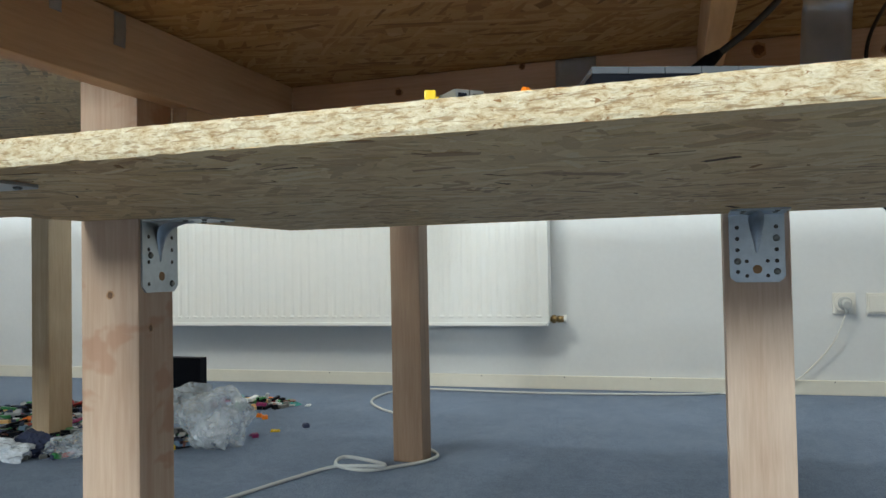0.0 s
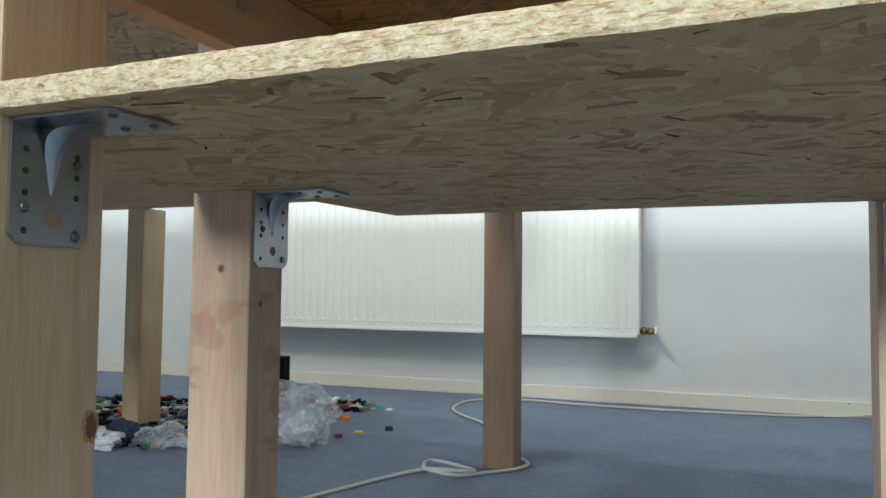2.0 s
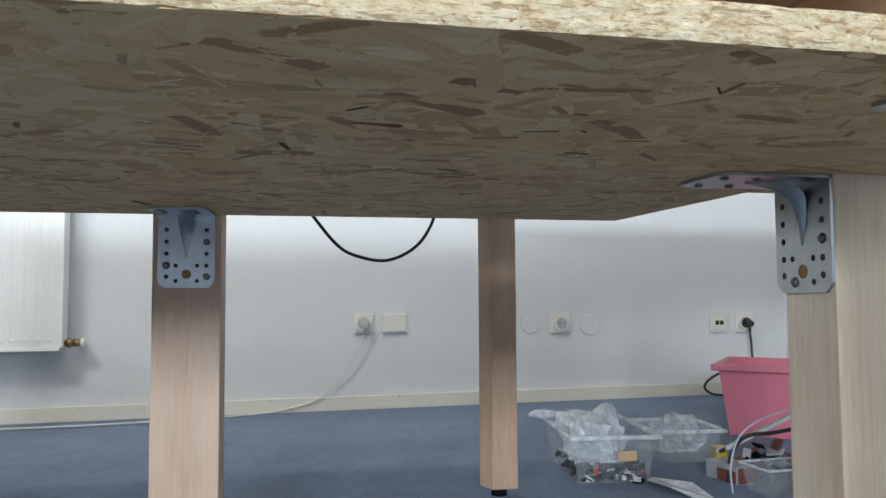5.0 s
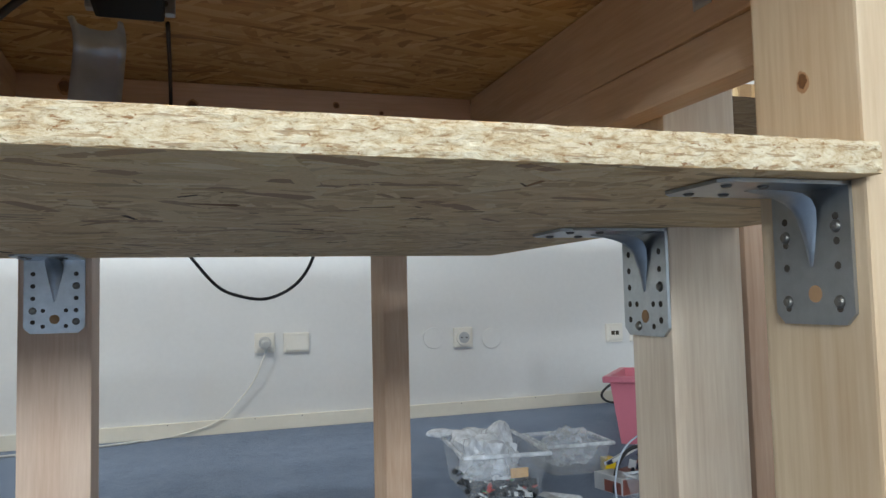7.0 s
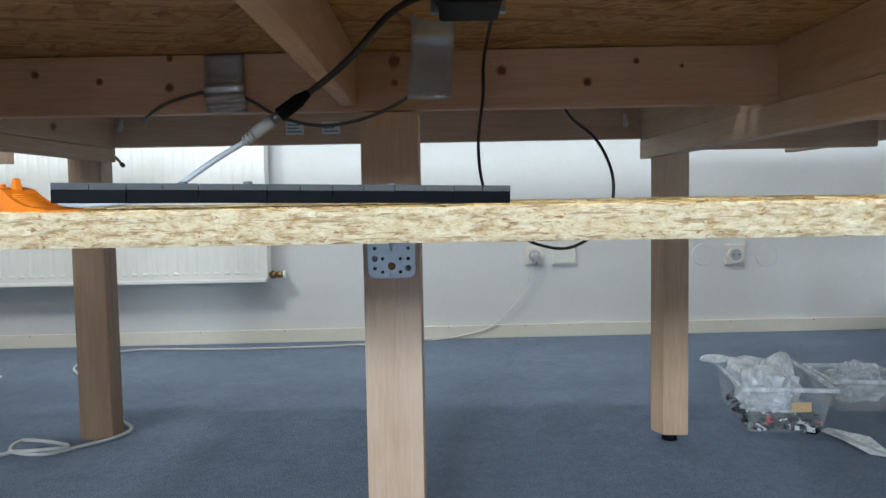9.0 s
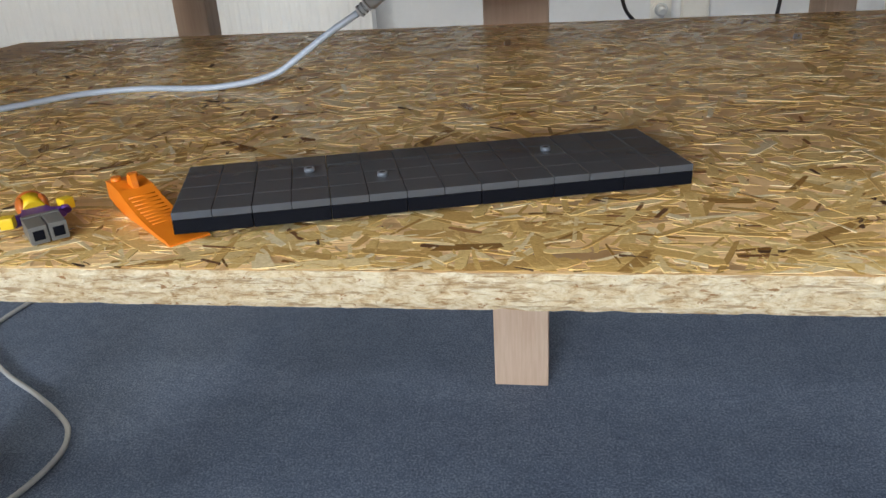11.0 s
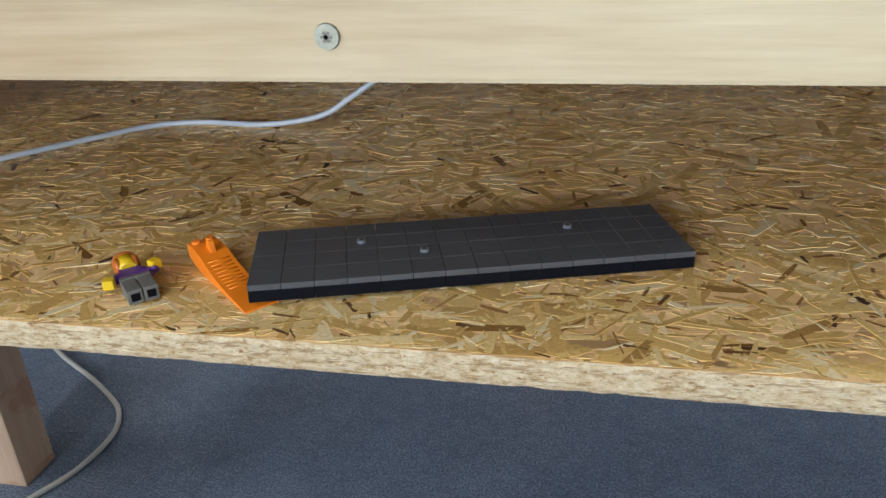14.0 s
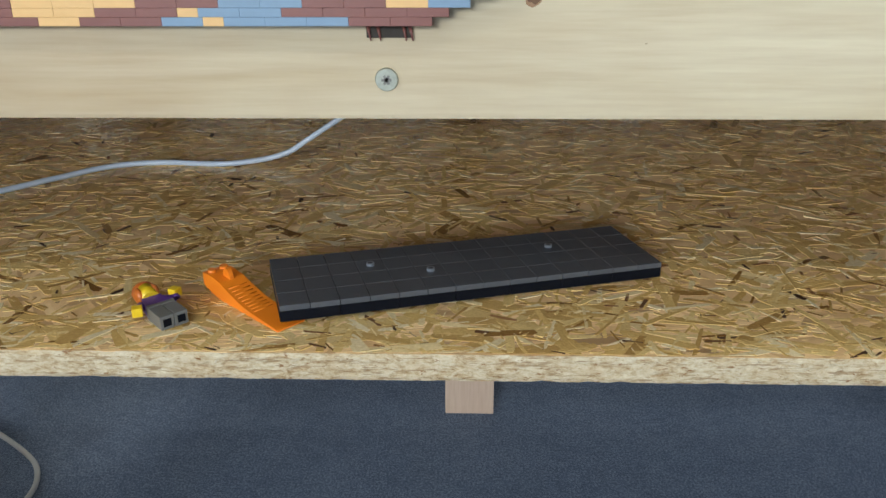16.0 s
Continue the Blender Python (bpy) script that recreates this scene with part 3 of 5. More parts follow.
def angle_bracket(m, holes, screws, long_hole=True, flange=0.09):
    """A ribbed steel angle: an upright plate, a flange under the shelf, a pressed rib, holes and screws.
    Local x along the width, local -y out of the post's face, local z up; the corner is at the origin."""
    w, h, th = 0.064, 0.086, 0.0025
    b = bmesh.new()
    c = 0.007
    out = [(-w / 2, 0), (w / 2, 0), (w / 2, -h + c), (w / 2 - c, -h), (-w / 2 + c, -h), (-w / 2, -h + c)]
    f0 = [b.verts.new((x, -th, z)) for x, z in out]
    f1 = [b.verts.new((x, 0, z)) for x, z in out]
    b.faces.new(f0), b.faces.new(f1[::-1])
    for i in range(6):
        b.faces.new((f0[i], f0[(i + 1) % 6], f1[(i + 1) % 6], f1[i]))
    out = [(-w / 2, 0), (-w / 2, -flange + c), (-w / 2 + c, -flange), (w / 2 - c, -flange), (w / 2, -flange + c), (w / 2, 0)]
    f0 = [b.verts.new((x, y, -0.0002)) for x, y in out]
    f1 = [b.verts.new((x, y, -th)) for x, y in out]
    b.faces.new(f0), b.faces.new(f1[::-1])
    for i in range(6):
        b.faces.new((f0[i], f0[(i + 1) % 6], f1[(i + 1) % 6], f1[i]))
    # pressed rib, wide at the corner and running out to points on plate and flange
    pts = []
    for k in range(9):
        t = k / 8
        a = t * math.pi / 2
        rib = 0.047
        pts.append((Vector((0, -th - rib * (1 - math.cos(a)) ** 1.7, -th - rib * (1 - math.sin(a)) ** 1.7)), 0.0012 + 0.0080 * math.sin(t * math.pi), 0.0008 + 0.0046 * math.sin(t * math.pi)))
    ring = []
    for p, hw, dep in pts:
        ring.append([b.verts.new((-hw, p.y, p.z)), b.verts.new((-hw * 0.35, p.y - dep, p.z - dep)), b.verts.new((hw * 0.35, p.y - dep, p.z - dep)), b.verts.new((hw, p.y, p.z))])
    for r0, r1 in zip(ring, ring[1:]):
        for i in (0, 1, 2):
            f = b.faces.new((r0[i], r0[i + 1], r1[i + 1], r1[i]))
            f.smooth = True
    bmesh.ops.transform(b, matrix=m, verts=b.verts)
    ob = part("angle_bracket", b, ZINC, table, "galvanised steel angle bracket")
    for x, z, r in holes:
        hb = bmesh.new()
        cyl(hb, (x, -th - 0.0002, z), (x, 0.0, z), r, n=14)
        bmesh.ops.transform(hb, matrix=m, verts=hb.verts)
        part("screw_hole", hb, HOLE if r < 0.004 else BOLT_HOLE, ob)
    for x, z in screws:
        hb = bmesh.new()
        cyl(hb, (x, -th - 0.0002, z), (x, -th - 0.0022, z), 0.0042, 0.0026, n=16)
        cyl(hb, (x, -th - 0.0018, z), (x, -th - 0.0026, z), 0.0014, 0.0014, n=6)
        bmesh.ops.transform(hb, matrix=m, verts=hb.verts)
        part("screw", hb, STEEL_DARK, ob, "dark screw head")
    for x, y in ((-0.018, -0.052), (0.018, -0.052), (-0.018, -0.078), (0.018, -0.078)):
        hb = bmesh.new()
        cyl(hb, (x, y, -th - 0.0001), (x, y, -th - 0.0016), 0.0036, 0.0022, n=12)
        bmesh.ops.transform(hb, matrix=m, verts=hb.verts)
        part("screw", hb, STEEL_DARK, ob, "dark screw head")


MANY = [(sx * 0.0225, z, 0.0026) for sx in (-1, 1) for z in (-0.018, -0.032, -0.046, -0.060, -0.073)] + [(sx * 0.012, z, 0.0024) for sx in (-1, 1) for z in (-0.060, -0.078)] + [(0, -0.070, 0.0055)]
FEW = [(sx * 0.021, z, 0.0024) for sx in (-1, 1) for z in (-0.020, -0.035, -0.050, -0.076)] + [(0.002, -0.067, 0.0055)]
Z0 = BOT - 0.0003
angle_bracket(Matrix.Translation((0.1085, 0.6515, Z0)) @ Matrix.Scale(0.955, 4), MANY, [(0.0225, -0.073), (-0.0225, -0.060), (0.0225, -0.032)], flange=0.085)
turn_r = Matrix.Rotation(math.pi / 2, 4, "Z")
turn_l = Matrix.Rotation(-math.pi / 2, 4, "Z")
angle_bracket(Matrix.Translation((-0.446, 0.045, Z0)) @ turn_r @ Matrix.Scale(0.88, 4), FEW, [(0.021, -0.026), (-0.021, -0.060), (0.021, -0.078)])
angle_bracket(Matrix.Translation((-0.5265, 0.385, Z0)) @ turn_r @ Matrix.Scale(0.92, 4), FEW, [(-0.018, -0.042), (0.021, -0.076)])
angle_bracket(Matrix.Translation((0.5715, 0.047, Z0)) @ turn_l @ Matrix.Scale(0.85, 4), FEW, [(-0.021, -0.030), (0.021, -0.026), (0.021, -0.072), (-0.021, -0.072)])
angle_bracket(Matrix.Translation((0.6315, 0.302, Z0)) @ turn_l @ Matrix.Scale(1.06, 4), MANY, [(0.0225, -0.046), (-0.010, -0.078)])

# beam screw, notch, tapes on the beams
screw = thing("beam_screw", (0.0625, 0.0, 0.630), "grey countersunk star-drive screw in the front beam", "screw")
bm = bmesh.new()
cyl(bm, (0.0625, -0.0003, 0.630), (0.0625, -0.0016, 0.630), 0.0052, 0.0048, n=24)
part("head", bm, SCREW_GREY, screw)
bm = bmesh.new()
for k in range(3):
    box(bm, -0.0022, 0.0022, -0.0020, -0.0017, -0.0006, 0.0006, m=Matrix.Translation((0.0625, 0.0, 0.630)) @ Matrix.Rotation(k * math.pi / 3, 4, "Y"))
part("star_socket", bm, STEEL_DARK, screw)


# knots that show in the timbers, level with the wood but for a hair
KNOT = plain("dark_resinous_knot", (0.16, 0.075, 0.03), 0.5, grain=0.25, scale=300)
KNOT_RIM = plain("reddish_wood_round_knot", (0.40, 0.22, 0.11), 0.5, grain=0.15, scale=200)


def knot(x, y, z, axis, r, stretch=1.3):
    """A knot in a face that looks along -y, +x or -x: a reddish rim and a dark eye, both a little uneven."""
    kr = random.Random(int(abs(x * 977 + z * 3571 + y * 511) * 10))
    ob = None
    for name, rad, lift, mat in (("knot", r * 1.45, 0.00012, KNOT_RIM), ("knot_eye", r, 0.00022, KNOT)):
        b = bmesh.new()
        ring = []
        for k in range(18):
            a_ = 2 * math.pi * k / 18
            q = rad * (1 + 0.16 * kr.uniform(-1, 1))
            u, w = q * math.cos(a_), q * stretch * math.sin(a_)
            ring.append((x + u, y - lift, z + w / stretch) if axis == "-y" else (x + (lift if axis == "x" else -lift), y + u, z + w))
        lo_ = [b.verts.new((p[0], p[1] + (0.001 if axis == "-y" else 0), p[2]) if axis == "-y" else (x - (0.001 if axis == "x" else -0.001), p[1], p[2])) for p in ring]
        hi_ = [b.verts.new(p) for p in ring]
        b.faces.new(hi_)
        for k in range(18):
            b.faces.new((lo_[k], lo_[(k + 1) % 18], hi_[(k + 1) % 18], hi_[k]))
        if ob is None:
            ob = part(name, b, mat, table)
        else:
            part(name, b, mat, ob)


for kx, kz, kr_ in ((0.117, 0.667, 0.0065), (0.117, 0.6405, 0.0035), (-0.341, 0.658, 0.004), (-0.170, 0.639, 0.0045), (-0.168, 0.676, 0.003), (0.4225, 0.662, 0.003), (0.2525, 0.653, 0.0048), (0.361, 0.637, 0.0045), (-0.259, 0.648, 0.0035), (0.480, 0.655, 0.002)):
    knot(kx, 0.650, kz, "-y", kr_)
knot(-0.564, 0.352, 0.393, "-y", 0.0035)
knot(-0.527, 0.371, 0.356, "x", 0.0026)
knot(-0.507, 0.010, 0.495, "-y", 0.0055)
knot(-0.4465, 0.0835, 0.281, "x", 0.0045, 1.8)
knot(0.572, 0.049, 0.533, "-x", 0.0032)
knot(0.126, 0.0, 0.6645, "-y", 0.0028)


# ---- the tables behind ----
far = thing("far_table", (0.1, 1.4, 0), "raw pine table standing behind the display table", "table")
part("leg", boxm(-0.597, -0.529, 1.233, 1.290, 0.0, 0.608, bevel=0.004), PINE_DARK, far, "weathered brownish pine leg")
bm = bmesh.new()
prism(bm, [(0.602, 1.172), (0.651, 1.169), (0.640, 1.222), (0.586, 1.210)], 0.014, 0.608, 0.003)
leg = part("leg", bm, PINE_Z, far)
bm = bmesh.new()
cyl(bm, (0.620, 1.193, 0.0), (0.620, 1.193, 0.0142), 0.016, 0.014, n=16)
part("foot", bm, BLACK, leg, "black screw-in foot")
part("apron", boxm(-0.60, 0.67, 1.263, 1.287, 0.609, 0.680, bevel=0.002), PINE_X, far)
part("tabletop", boxm(-0.63, 0.73, 0.72, 1.31, 0.681, 0.699), OSB, far, "strand board tabletop")
for sx0 in (-0.153, -0.078):
    st_ = thing("paper_sticker", (sx0, 1.262, 0.629), "small white sticker with blue bars on the far apron", "sticker")
    part("paper", boxm(sx0, sx0 + 0.037, 1.2618, 1.2626, 0.629, 0.655), PAPER, st_)
    for k in range(3):
        part("printed_bar", boxm(sx0 + 0.003, sx0 + (0.034, 0.026, 0.030)[k], 1.2614, 1.2620, 0.6335 + 0.007 * k, 0.6365 + 0.007 * k), STEEL_BLUE, st_)
for px, pz in ((-0.492, 0.648), (0.545, 0.640)):
    peg = thing("white_peg", (px, 1.25, pz), "small white plastic peg fixed under the table", "peg")
    bm = bmesh.new()
    cyl(bm, (px, 1.258, pz + 0.018), (px, 1.25, pz), 0.004, 0.005, n=12)
    part("shaft", bm, SOCKET, peg)
    bm = bmesh.new()
    bmesh.ops.create_uvsphere(bm, u_segments=12, v_segments=8, radius=0.0065, matrix=Matrix.Translation((px, 1.249, pz - 0.002)))
    part("knob", bm, SOCKET, peg)

left = thing("left_table", (-1.46, 1.15, 0), "raw pine table leg standing among scattered toy bricks", "table")
part("leg", boxm(-1.600, -1.543, 1.230, 1.308, 0, 0.577, bevel=0.004), PINE_YELLOW, left, "yellowish knotty pine leg")
part("apron", boxm(-3.1, -0.72, 1.235, 1.26, 0.578, 0.728, bevel=0.002), PINE_X, left)
# unseen near apron, added to keep window light off the floor behind
part("apron", boxm(-3.1, -0.76, -0.95, -0.925, 0.578, 0.728, bevel=0.002), PINE_X, left)
part("side_beam", boxm(-1.568, -1.543, 0.62, 1.234, 0.654, 0.728, bevel=0.002), PINE_Y, left)
# top carried forward out of view to shade the floor
part("tabletop", boxm(-3.2, -0.74, -1.0, 1.29, 0.729, 0.747), OSB, left, "strand board tabletop")
# unseen legs, added under the longer top
for x_, y_ in ((-3.12, -0.92), (-1.62, -0.92), (-3.12, 1.225)):
    part("leg", boxm(x_, x_ + 0.095, y_, y_ + 0.085, 0, 0.728 if y_ < 1 else 0.577, bevel=0.004), PINE_Z, left)
right = thing("right_table", (1.0, 0.63, 0), "raw pine table standing beside the display table", "table")
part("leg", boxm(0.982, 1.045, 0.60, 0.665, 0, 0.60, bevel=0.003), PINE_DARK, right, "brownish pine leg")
part("leg", boxm(1.87, 1.933, 0.60, 0.665, 0, 0.68, bevel=0.003), PINE_Z, right)
part("front_apron", boxm(0.640, 1.95, 0.850, 0.874, 0.603, 0.680, bevel=0.002), PINE_X, right, "pale pine apron")
part("rear_apron", boxm(0.672, 1.070, 1.270, 1.294, 0.585, 0.660, bevel=0.002), PINE_X, right)
part("side_beam", boxm(1.085, 1.110, 0.880, 1.75, 0.600, 0.680, bevel=0.002), PINE_Y, right)
part("tabletop", boxm(0.76, 2.0, 0.56, 1.80, 0.681, 0.699), OSB_BROWN, right, "strand board tabletop")

tie = thing("cable_tie", (-0.50, 1.25, 0.600), "short grey cable tie end hanging under the far table", "cable tie")
bm = bmesh.new()
cyl(bm, (-0.519, 1.252, 0.604), (-0.492, 1.248, 0.575), 0.0035, 0.0028, n=10)
part("tail", bm, LIGHT_GREY, tie)
bm = bmesh.new()
cyl(bm, (-0.492, 1.248, 0.575), (-0.487, 1.247, 0.569), 0.0048, 0.0044, n=8)
part("tip", bm, GREY_CABLE, tie)

# ---- radiator ----
rad = thing("panel_radiator", (0, 0, 0), "white ribbed steel panel radiator hung on the wall", "radiator")
rad.location = wall_m @ Vector((-1.3, -0.1, 0.23))
RX0, RX1, RZ0, RZ1, RF = -2.144, -0.441, 0.222, 0.83, -0.10
bm = bmesh.new()
# front sheet with pressed upright flutes
pitch, xs = 0.0336, []
x = RX0 + 0.02
prof = [(RX0, 0.0), (RX0 + 0.012, 0.0)]
while x < RX1 - 0.03:
    prof += [(x, 0.0), (x + 0.006, 0.0013), (x + 0.011, 0.0013), (x + 0.017, 0.0)]
    x += pitch
prof += [(RX1 - 0.012, 0.0), (RX1, 0.0)]
rows = []
for z, k in ((RZ0 + 0.012, 0), (RZ0 + 0.030, 0), (RZ0 + 0.040, 1), (RZ1 - 0.04, 1), (RZ1 - 0.03, 0), (RZ1, 0)):
    rows.append([bm.verts.new((px, RF + d * k, z)) for px, d in prof])
for r0, r1 in zip(rows, rows[1:]):
    for i in range(len(prof) - 1):
        bm.faces.new((r0[i], r0[i + 1], r1[i + 1], r1[i]))
bmesh.ops.transform(bm, matrix=wall_m, verts=bm.verts)
part("front_panel", bm, ENAMEL, rad, "white sheet with pressed upright flutes")
for z0, z1 in ((RZ0, RZ0 + 0.012),):
    part("bottom_rail", boxm(RX0, RX1, RF - 0.003, RF + 0.02, z0, z1, bevel=0.003, m=wall_m), ENAMEL, rad)
part("side_cover", boxm(RX1 - 0.001, RX1 + 0.006, RF - 0.002, -0.03, RZ0 + 0.01, RZ1, bevel=0.002, m=wall_m), ENAMEL, rad)
part("side_cover", boxm(RX0 - 0.006, RX0 + 0.001, RF - 0.002, -0.03, RZ0 + 0.01, RZ1, bevel=0.002, m=wall_m), ENAMEL, rad)
part("back_panel", boxm(RX0 + 0.01, RX1 - 0.004, -0.045, -0.032, RZ0 + 0.012, RZ1, m=wall_m), ENAMEL, rad)
bm = bmesh.new()
xx = RX0 + 0.024
while xx < RX1 - 0.03:
    box(bm, xx - 0.004, xx + 0.014, RF - 0.0022, RF + 0.001, RZ0 + 0.028, RZ0 + 0.036, bevel=0.0012, segs=1, m=wall_m)
    xx += pitch
tagged(part("beaded_band", bm, ENAMEL, rad), kind="stuff")
bm = bmesh.new()
V = lambda a, b_, c: wall_m @ Vector((a, b_, c))
cyl(bm, V(RX1 + 0.006, -0.065, 0.243), V(RX1 + 0.030, -0.065, 0.243), 0.009, n=12)
cyl(bm, V(RX1 + 0.012, -0.065, 0.243), V(RX1 + 0.024, -0.065, 0.243), 0.014, n=6)
cyl(bm, V(RX1 + 0.030, -0.065, 0.243), V(RX1 + 0.052, -0.065, 0.243), 0.012, 0.010, n=14)
valve = part("valve", bm, BRASS, rad, "tarnished brass lockshield valve")
bm = bmesh.new()
cyl(bm, V(RX1 + 0.045, -0.064, 0.243), V(RX1 + 0.045, 0.0, 0.243), 0.008, n=12)
cyl(bm, V(RX1 + 0.052, -0.066, 0.243), V(RX1 + 0.060, -0.066, 0.243), 0.014, n=16)
part("cap", bm, ENAMEL, valve, "white cap and pipe")

# ---- wall sockets ----
def socket(x, z, w, h, label, kind):
    s = thing("wall_socket", wall_m @ Vector((x, 0, z)), label, "socket")
    part("frame", boxm(x - w / 2, x + w / 2, -0.010, -0.0005, z - h / 2, z + h / 2, bevel=0.004, m=wall_m), SOCKET, s)
    b = bmesh.new()
    if kind == "socket":
        cyl(b, V(x, -0.0104, z), V(x, -0.018, z), 0.0285, 0.0285, n=28)
        cyl(b, V(x, -0.0172, z), V(x, -0.0184, z), 0.0205, 0.0205, n=28, mat=1)
        for dx in (-0.0095, 0.0095):
            cyl(b, V(x + dx, -0.0182, z), V(x + dx, -0.0190, z), 0.003, n=10, mat=2)
        part("insert", b, [SOCKET, LIGHT_GREY, HOLE], s)
    elif kind == "data":
        box(b, x - 0.025, x + 0.025, -0.0135, -0.0098, z - 0.025, z + 0.025, bevel=0.002, m=wall_m)
        box(b, x - 0.017, x - 0.002, -0.0145, -0.013, z - 0.008, z + 0.008, mat=1, m=wall_m)
        box(b, x + 0.002, x + 0.017, -0.0145, -0.013, z - 0.008, z + 0.008, mat=1, m=wall_m)
        part("insert", b, [SOCKET, HOLE], s)
    else:
        box(b, x - w * 0.44, x + w * 0.44, -0.0125, -0.0098, z - h * 0.4, z + h * 0.4, bevel=0.003, m=wall_m)
        part("insert", b, SOCKET, s)
    return s


socket(0.474, 0.287, 0.066, 0.066, "cream wall socket with a white plug in it", "socket")
socket(0.580, 0.285, 0.087, 0.066, "cream blank cover plate with rubbed plaster", "blank")
socket(1.186, 0.277, 0.074, 0.073, "cream wall socket with a dark grubby insert", "socket")
socket(1.828, 0.270, 0.075, 0.073, "cream double data socket on the wall", "data")
socket(1.940, 0.269, 0.075, 0.073, "cream wall socket with a black plug in it", "socket")
for cx, cz in ((1.073, 0.279), (1.301, 0.270)):
    cover = thing("round_cover", wall_m @ Vector((cx, 0, cz)), "round painted-over blank cover on the wall", "cover")
    bm = bmesh.new()
    cyl(bm, V(cx, -0.0003, cz), V(cx, -0.003, cz), 0.0385, 0.037, n=40)
    part("disc", bm, PAINT, cover)
for px, pz, mat_, lab in ((0.474, 0.287, WHITE_CABLE, "white mains plug with its lead"), (1.940, 0.269, BLACK_CABLE, "black mains plug with its lead")):
    plug = thing("mains_plug", wall_m @ Vector((px, -0.02, pz)), lab, "plug")
    bm = bmesh.new()
    cyl(bm, V(px, -0.0192, pz), V(px, -0.030, pz), 0.0195, 0.018, n=24)
    cyl(bm, V(px, -0.030, pz), V(px, -0.052, pz - 0.004), 0.015, 0.011, n=20)
    part("body", bm, mat_, plug)
    bm = bmesh.new()
    cyl(bm, V(px, -0.040, pz - 0.006), V(px, -0.040, pz - 0.032), 0.007, 0.0045, n=12)
    part("strain_relief", bm, mat_, plug)
bm = bmesh.new()
tube(bm, [V(1.940, -0.04, 0.239), V(1.942, -0.045, 0.165), V(1.925, -0.06, 0.12), V(1.84, -0.08, 0.105), V(1.755, -0.08, 0.078), V(1.715, -0.08, 0.042), V(1.755, -0.08, 0.012), V(1.88, -0.09, 0.005), V(1.98, -0.12, 0.006)], 0.0045)
solo("black_lead", bm, BLACK_CABLE, "black mains lead looping down to the floor", "cable")
bm = bmesh.new()
rr = random.Random(8)
for xx, zz, ll, aa in ((1.60, 0.212, 0.05, 0.3), (1.64, 0.193, 0.03, -0.5), (1.59, 0.11, 0.06, 0.1), (1.68, 0.12, 0.05, -1.0), (1.61, 0.050, 0.06, 0.0), (1.64, 0.15, 0.03, -1.2)):
    box(bm, -ll / 2, ll / 2, -0.0012, -0.0002, -0.002, 0.002, m=wall_m @ Matrix.Translation((xx, 0, zz)) @ Matrix.Rotation(aa, 4, "Y"))
solo("plaster_patch", bm, PAINT, "scuffed ridges of filler on the wall", "plaster", kind="structure")
for k, nx in enumerate((-1.27, -0.98, -0.69, -0.40, -0.116, 0.17, 0.44, 0.595, 0.88, 1.17, 1.47)):
    bm = bmesh.new()
    cyl(bm, V(nx, -0.0119, 0.041), V(nx, -0.0134, 0.041), 0.0022, 0.0014, n=8)
    solo("nail", bm, STEEL_DARK, "small dark nail head in the skirting", "nail", group="skirting nails", base=tuple(V(nx, -0.0119, 0.041)))

# ---- cables ----
def cable(name, pts, r, mat, label):
    return solo(name, tube(bmesh.new(), pts, r), mat, label, "cable", base=tuple(pts[0]))


F = 0.0042
floor_run = [(-0.56, 0.22, F), (-0.53, 0.28, F), (-0.503, 0.335, F), (-0.479, 0.385, F), (-0.471, 0.455, F), (-0.490, 0.505, F), (-0.527, 0.540, F), (-0.59, 0.583, F), (-0.672, 0.632, F), (-0.745, 0.69, F), (-0.795, 0.76, F), (-0.790, 0.86, F), (-0.745, 1.02, F), (-0.697, 1.135, F + 0.002), (-0.645, 1.118, F + 0.012), (-0.585, 1.150, F + 0.008), (-0.62, 1.19, F + 0.004), (-0.690, 1.185, F + 0.012), (-0.68, 1.125, F + 0.010), (-0.615, 1.125, F + 0.003), (-0.565, 1.185, F), (-0.522, 1.24, F), (-0.518, 1.30, F), (-0.58, 1.38, F), (-0.67, 1.53, F), (-0.755, 1.68, F), (-0.80, 1.742, F), (-0.87, 1.805, F), (-0.94, 1.90, F), (-0.966, 2.0, F), (-0.955, 2.10, F), (-0.90, 2.17, F), (-0.82, 2.193, F), (-0.60, 2.18, F), (-0.339, 2.19, F), (-0.034, 2.24, F), (0.10, 2.285, F)]
up_wall = [V(0.208, -0.018, 0.010), V(0.317, -0.02, 0.041), V(0.390, -0.022, 0.107), V(0.440, -0.03, 0.175), V(0.470, -0.04, 0.252)]
cable("extension_lead", floor_run, 0.0038, WHITE_CABLE, "white lead lying in loops over the carpet")
cable("socket_lead", [(0.07, 2.275, 0.003), (0.13, 2.298, 0.004)] + [tuple(p) for p in up_wall], 0.0022, SOCKET, "thin cream lead rising from the carpet to a socket")

ZC = H + 0.0027
cable("usb_lead", [(-0.43, 0.09, ZC), (-0.36, 0.16, ZC), (-0.288, 0.245, ZC), (-0.256, 0.285, ZC), (-0.222, 0.322, ZC), (-0.180, 0.335, ZC), (-0.125, 0.331, ZC), (-0.088, 0.336, ZC + 0.003), (-0.064, 0.339, 0.502), (-0.046, 0.340, 0.513), (-0.02, 0.340, 0.530), (0.006, 0.340, 0.545)], 0.0026, BLUE_WHITE, "bluish white lead lying on the shelf")
usb = thing("usb_coupling", (0.03, 0.34, 0.56), "grey and black plugs joined in mid-air", "connector")


def along(p, q, a, b_):
    return Vector(p).lerp(Vector(q), a), Vector(p).lerp(Vector(q), b_)


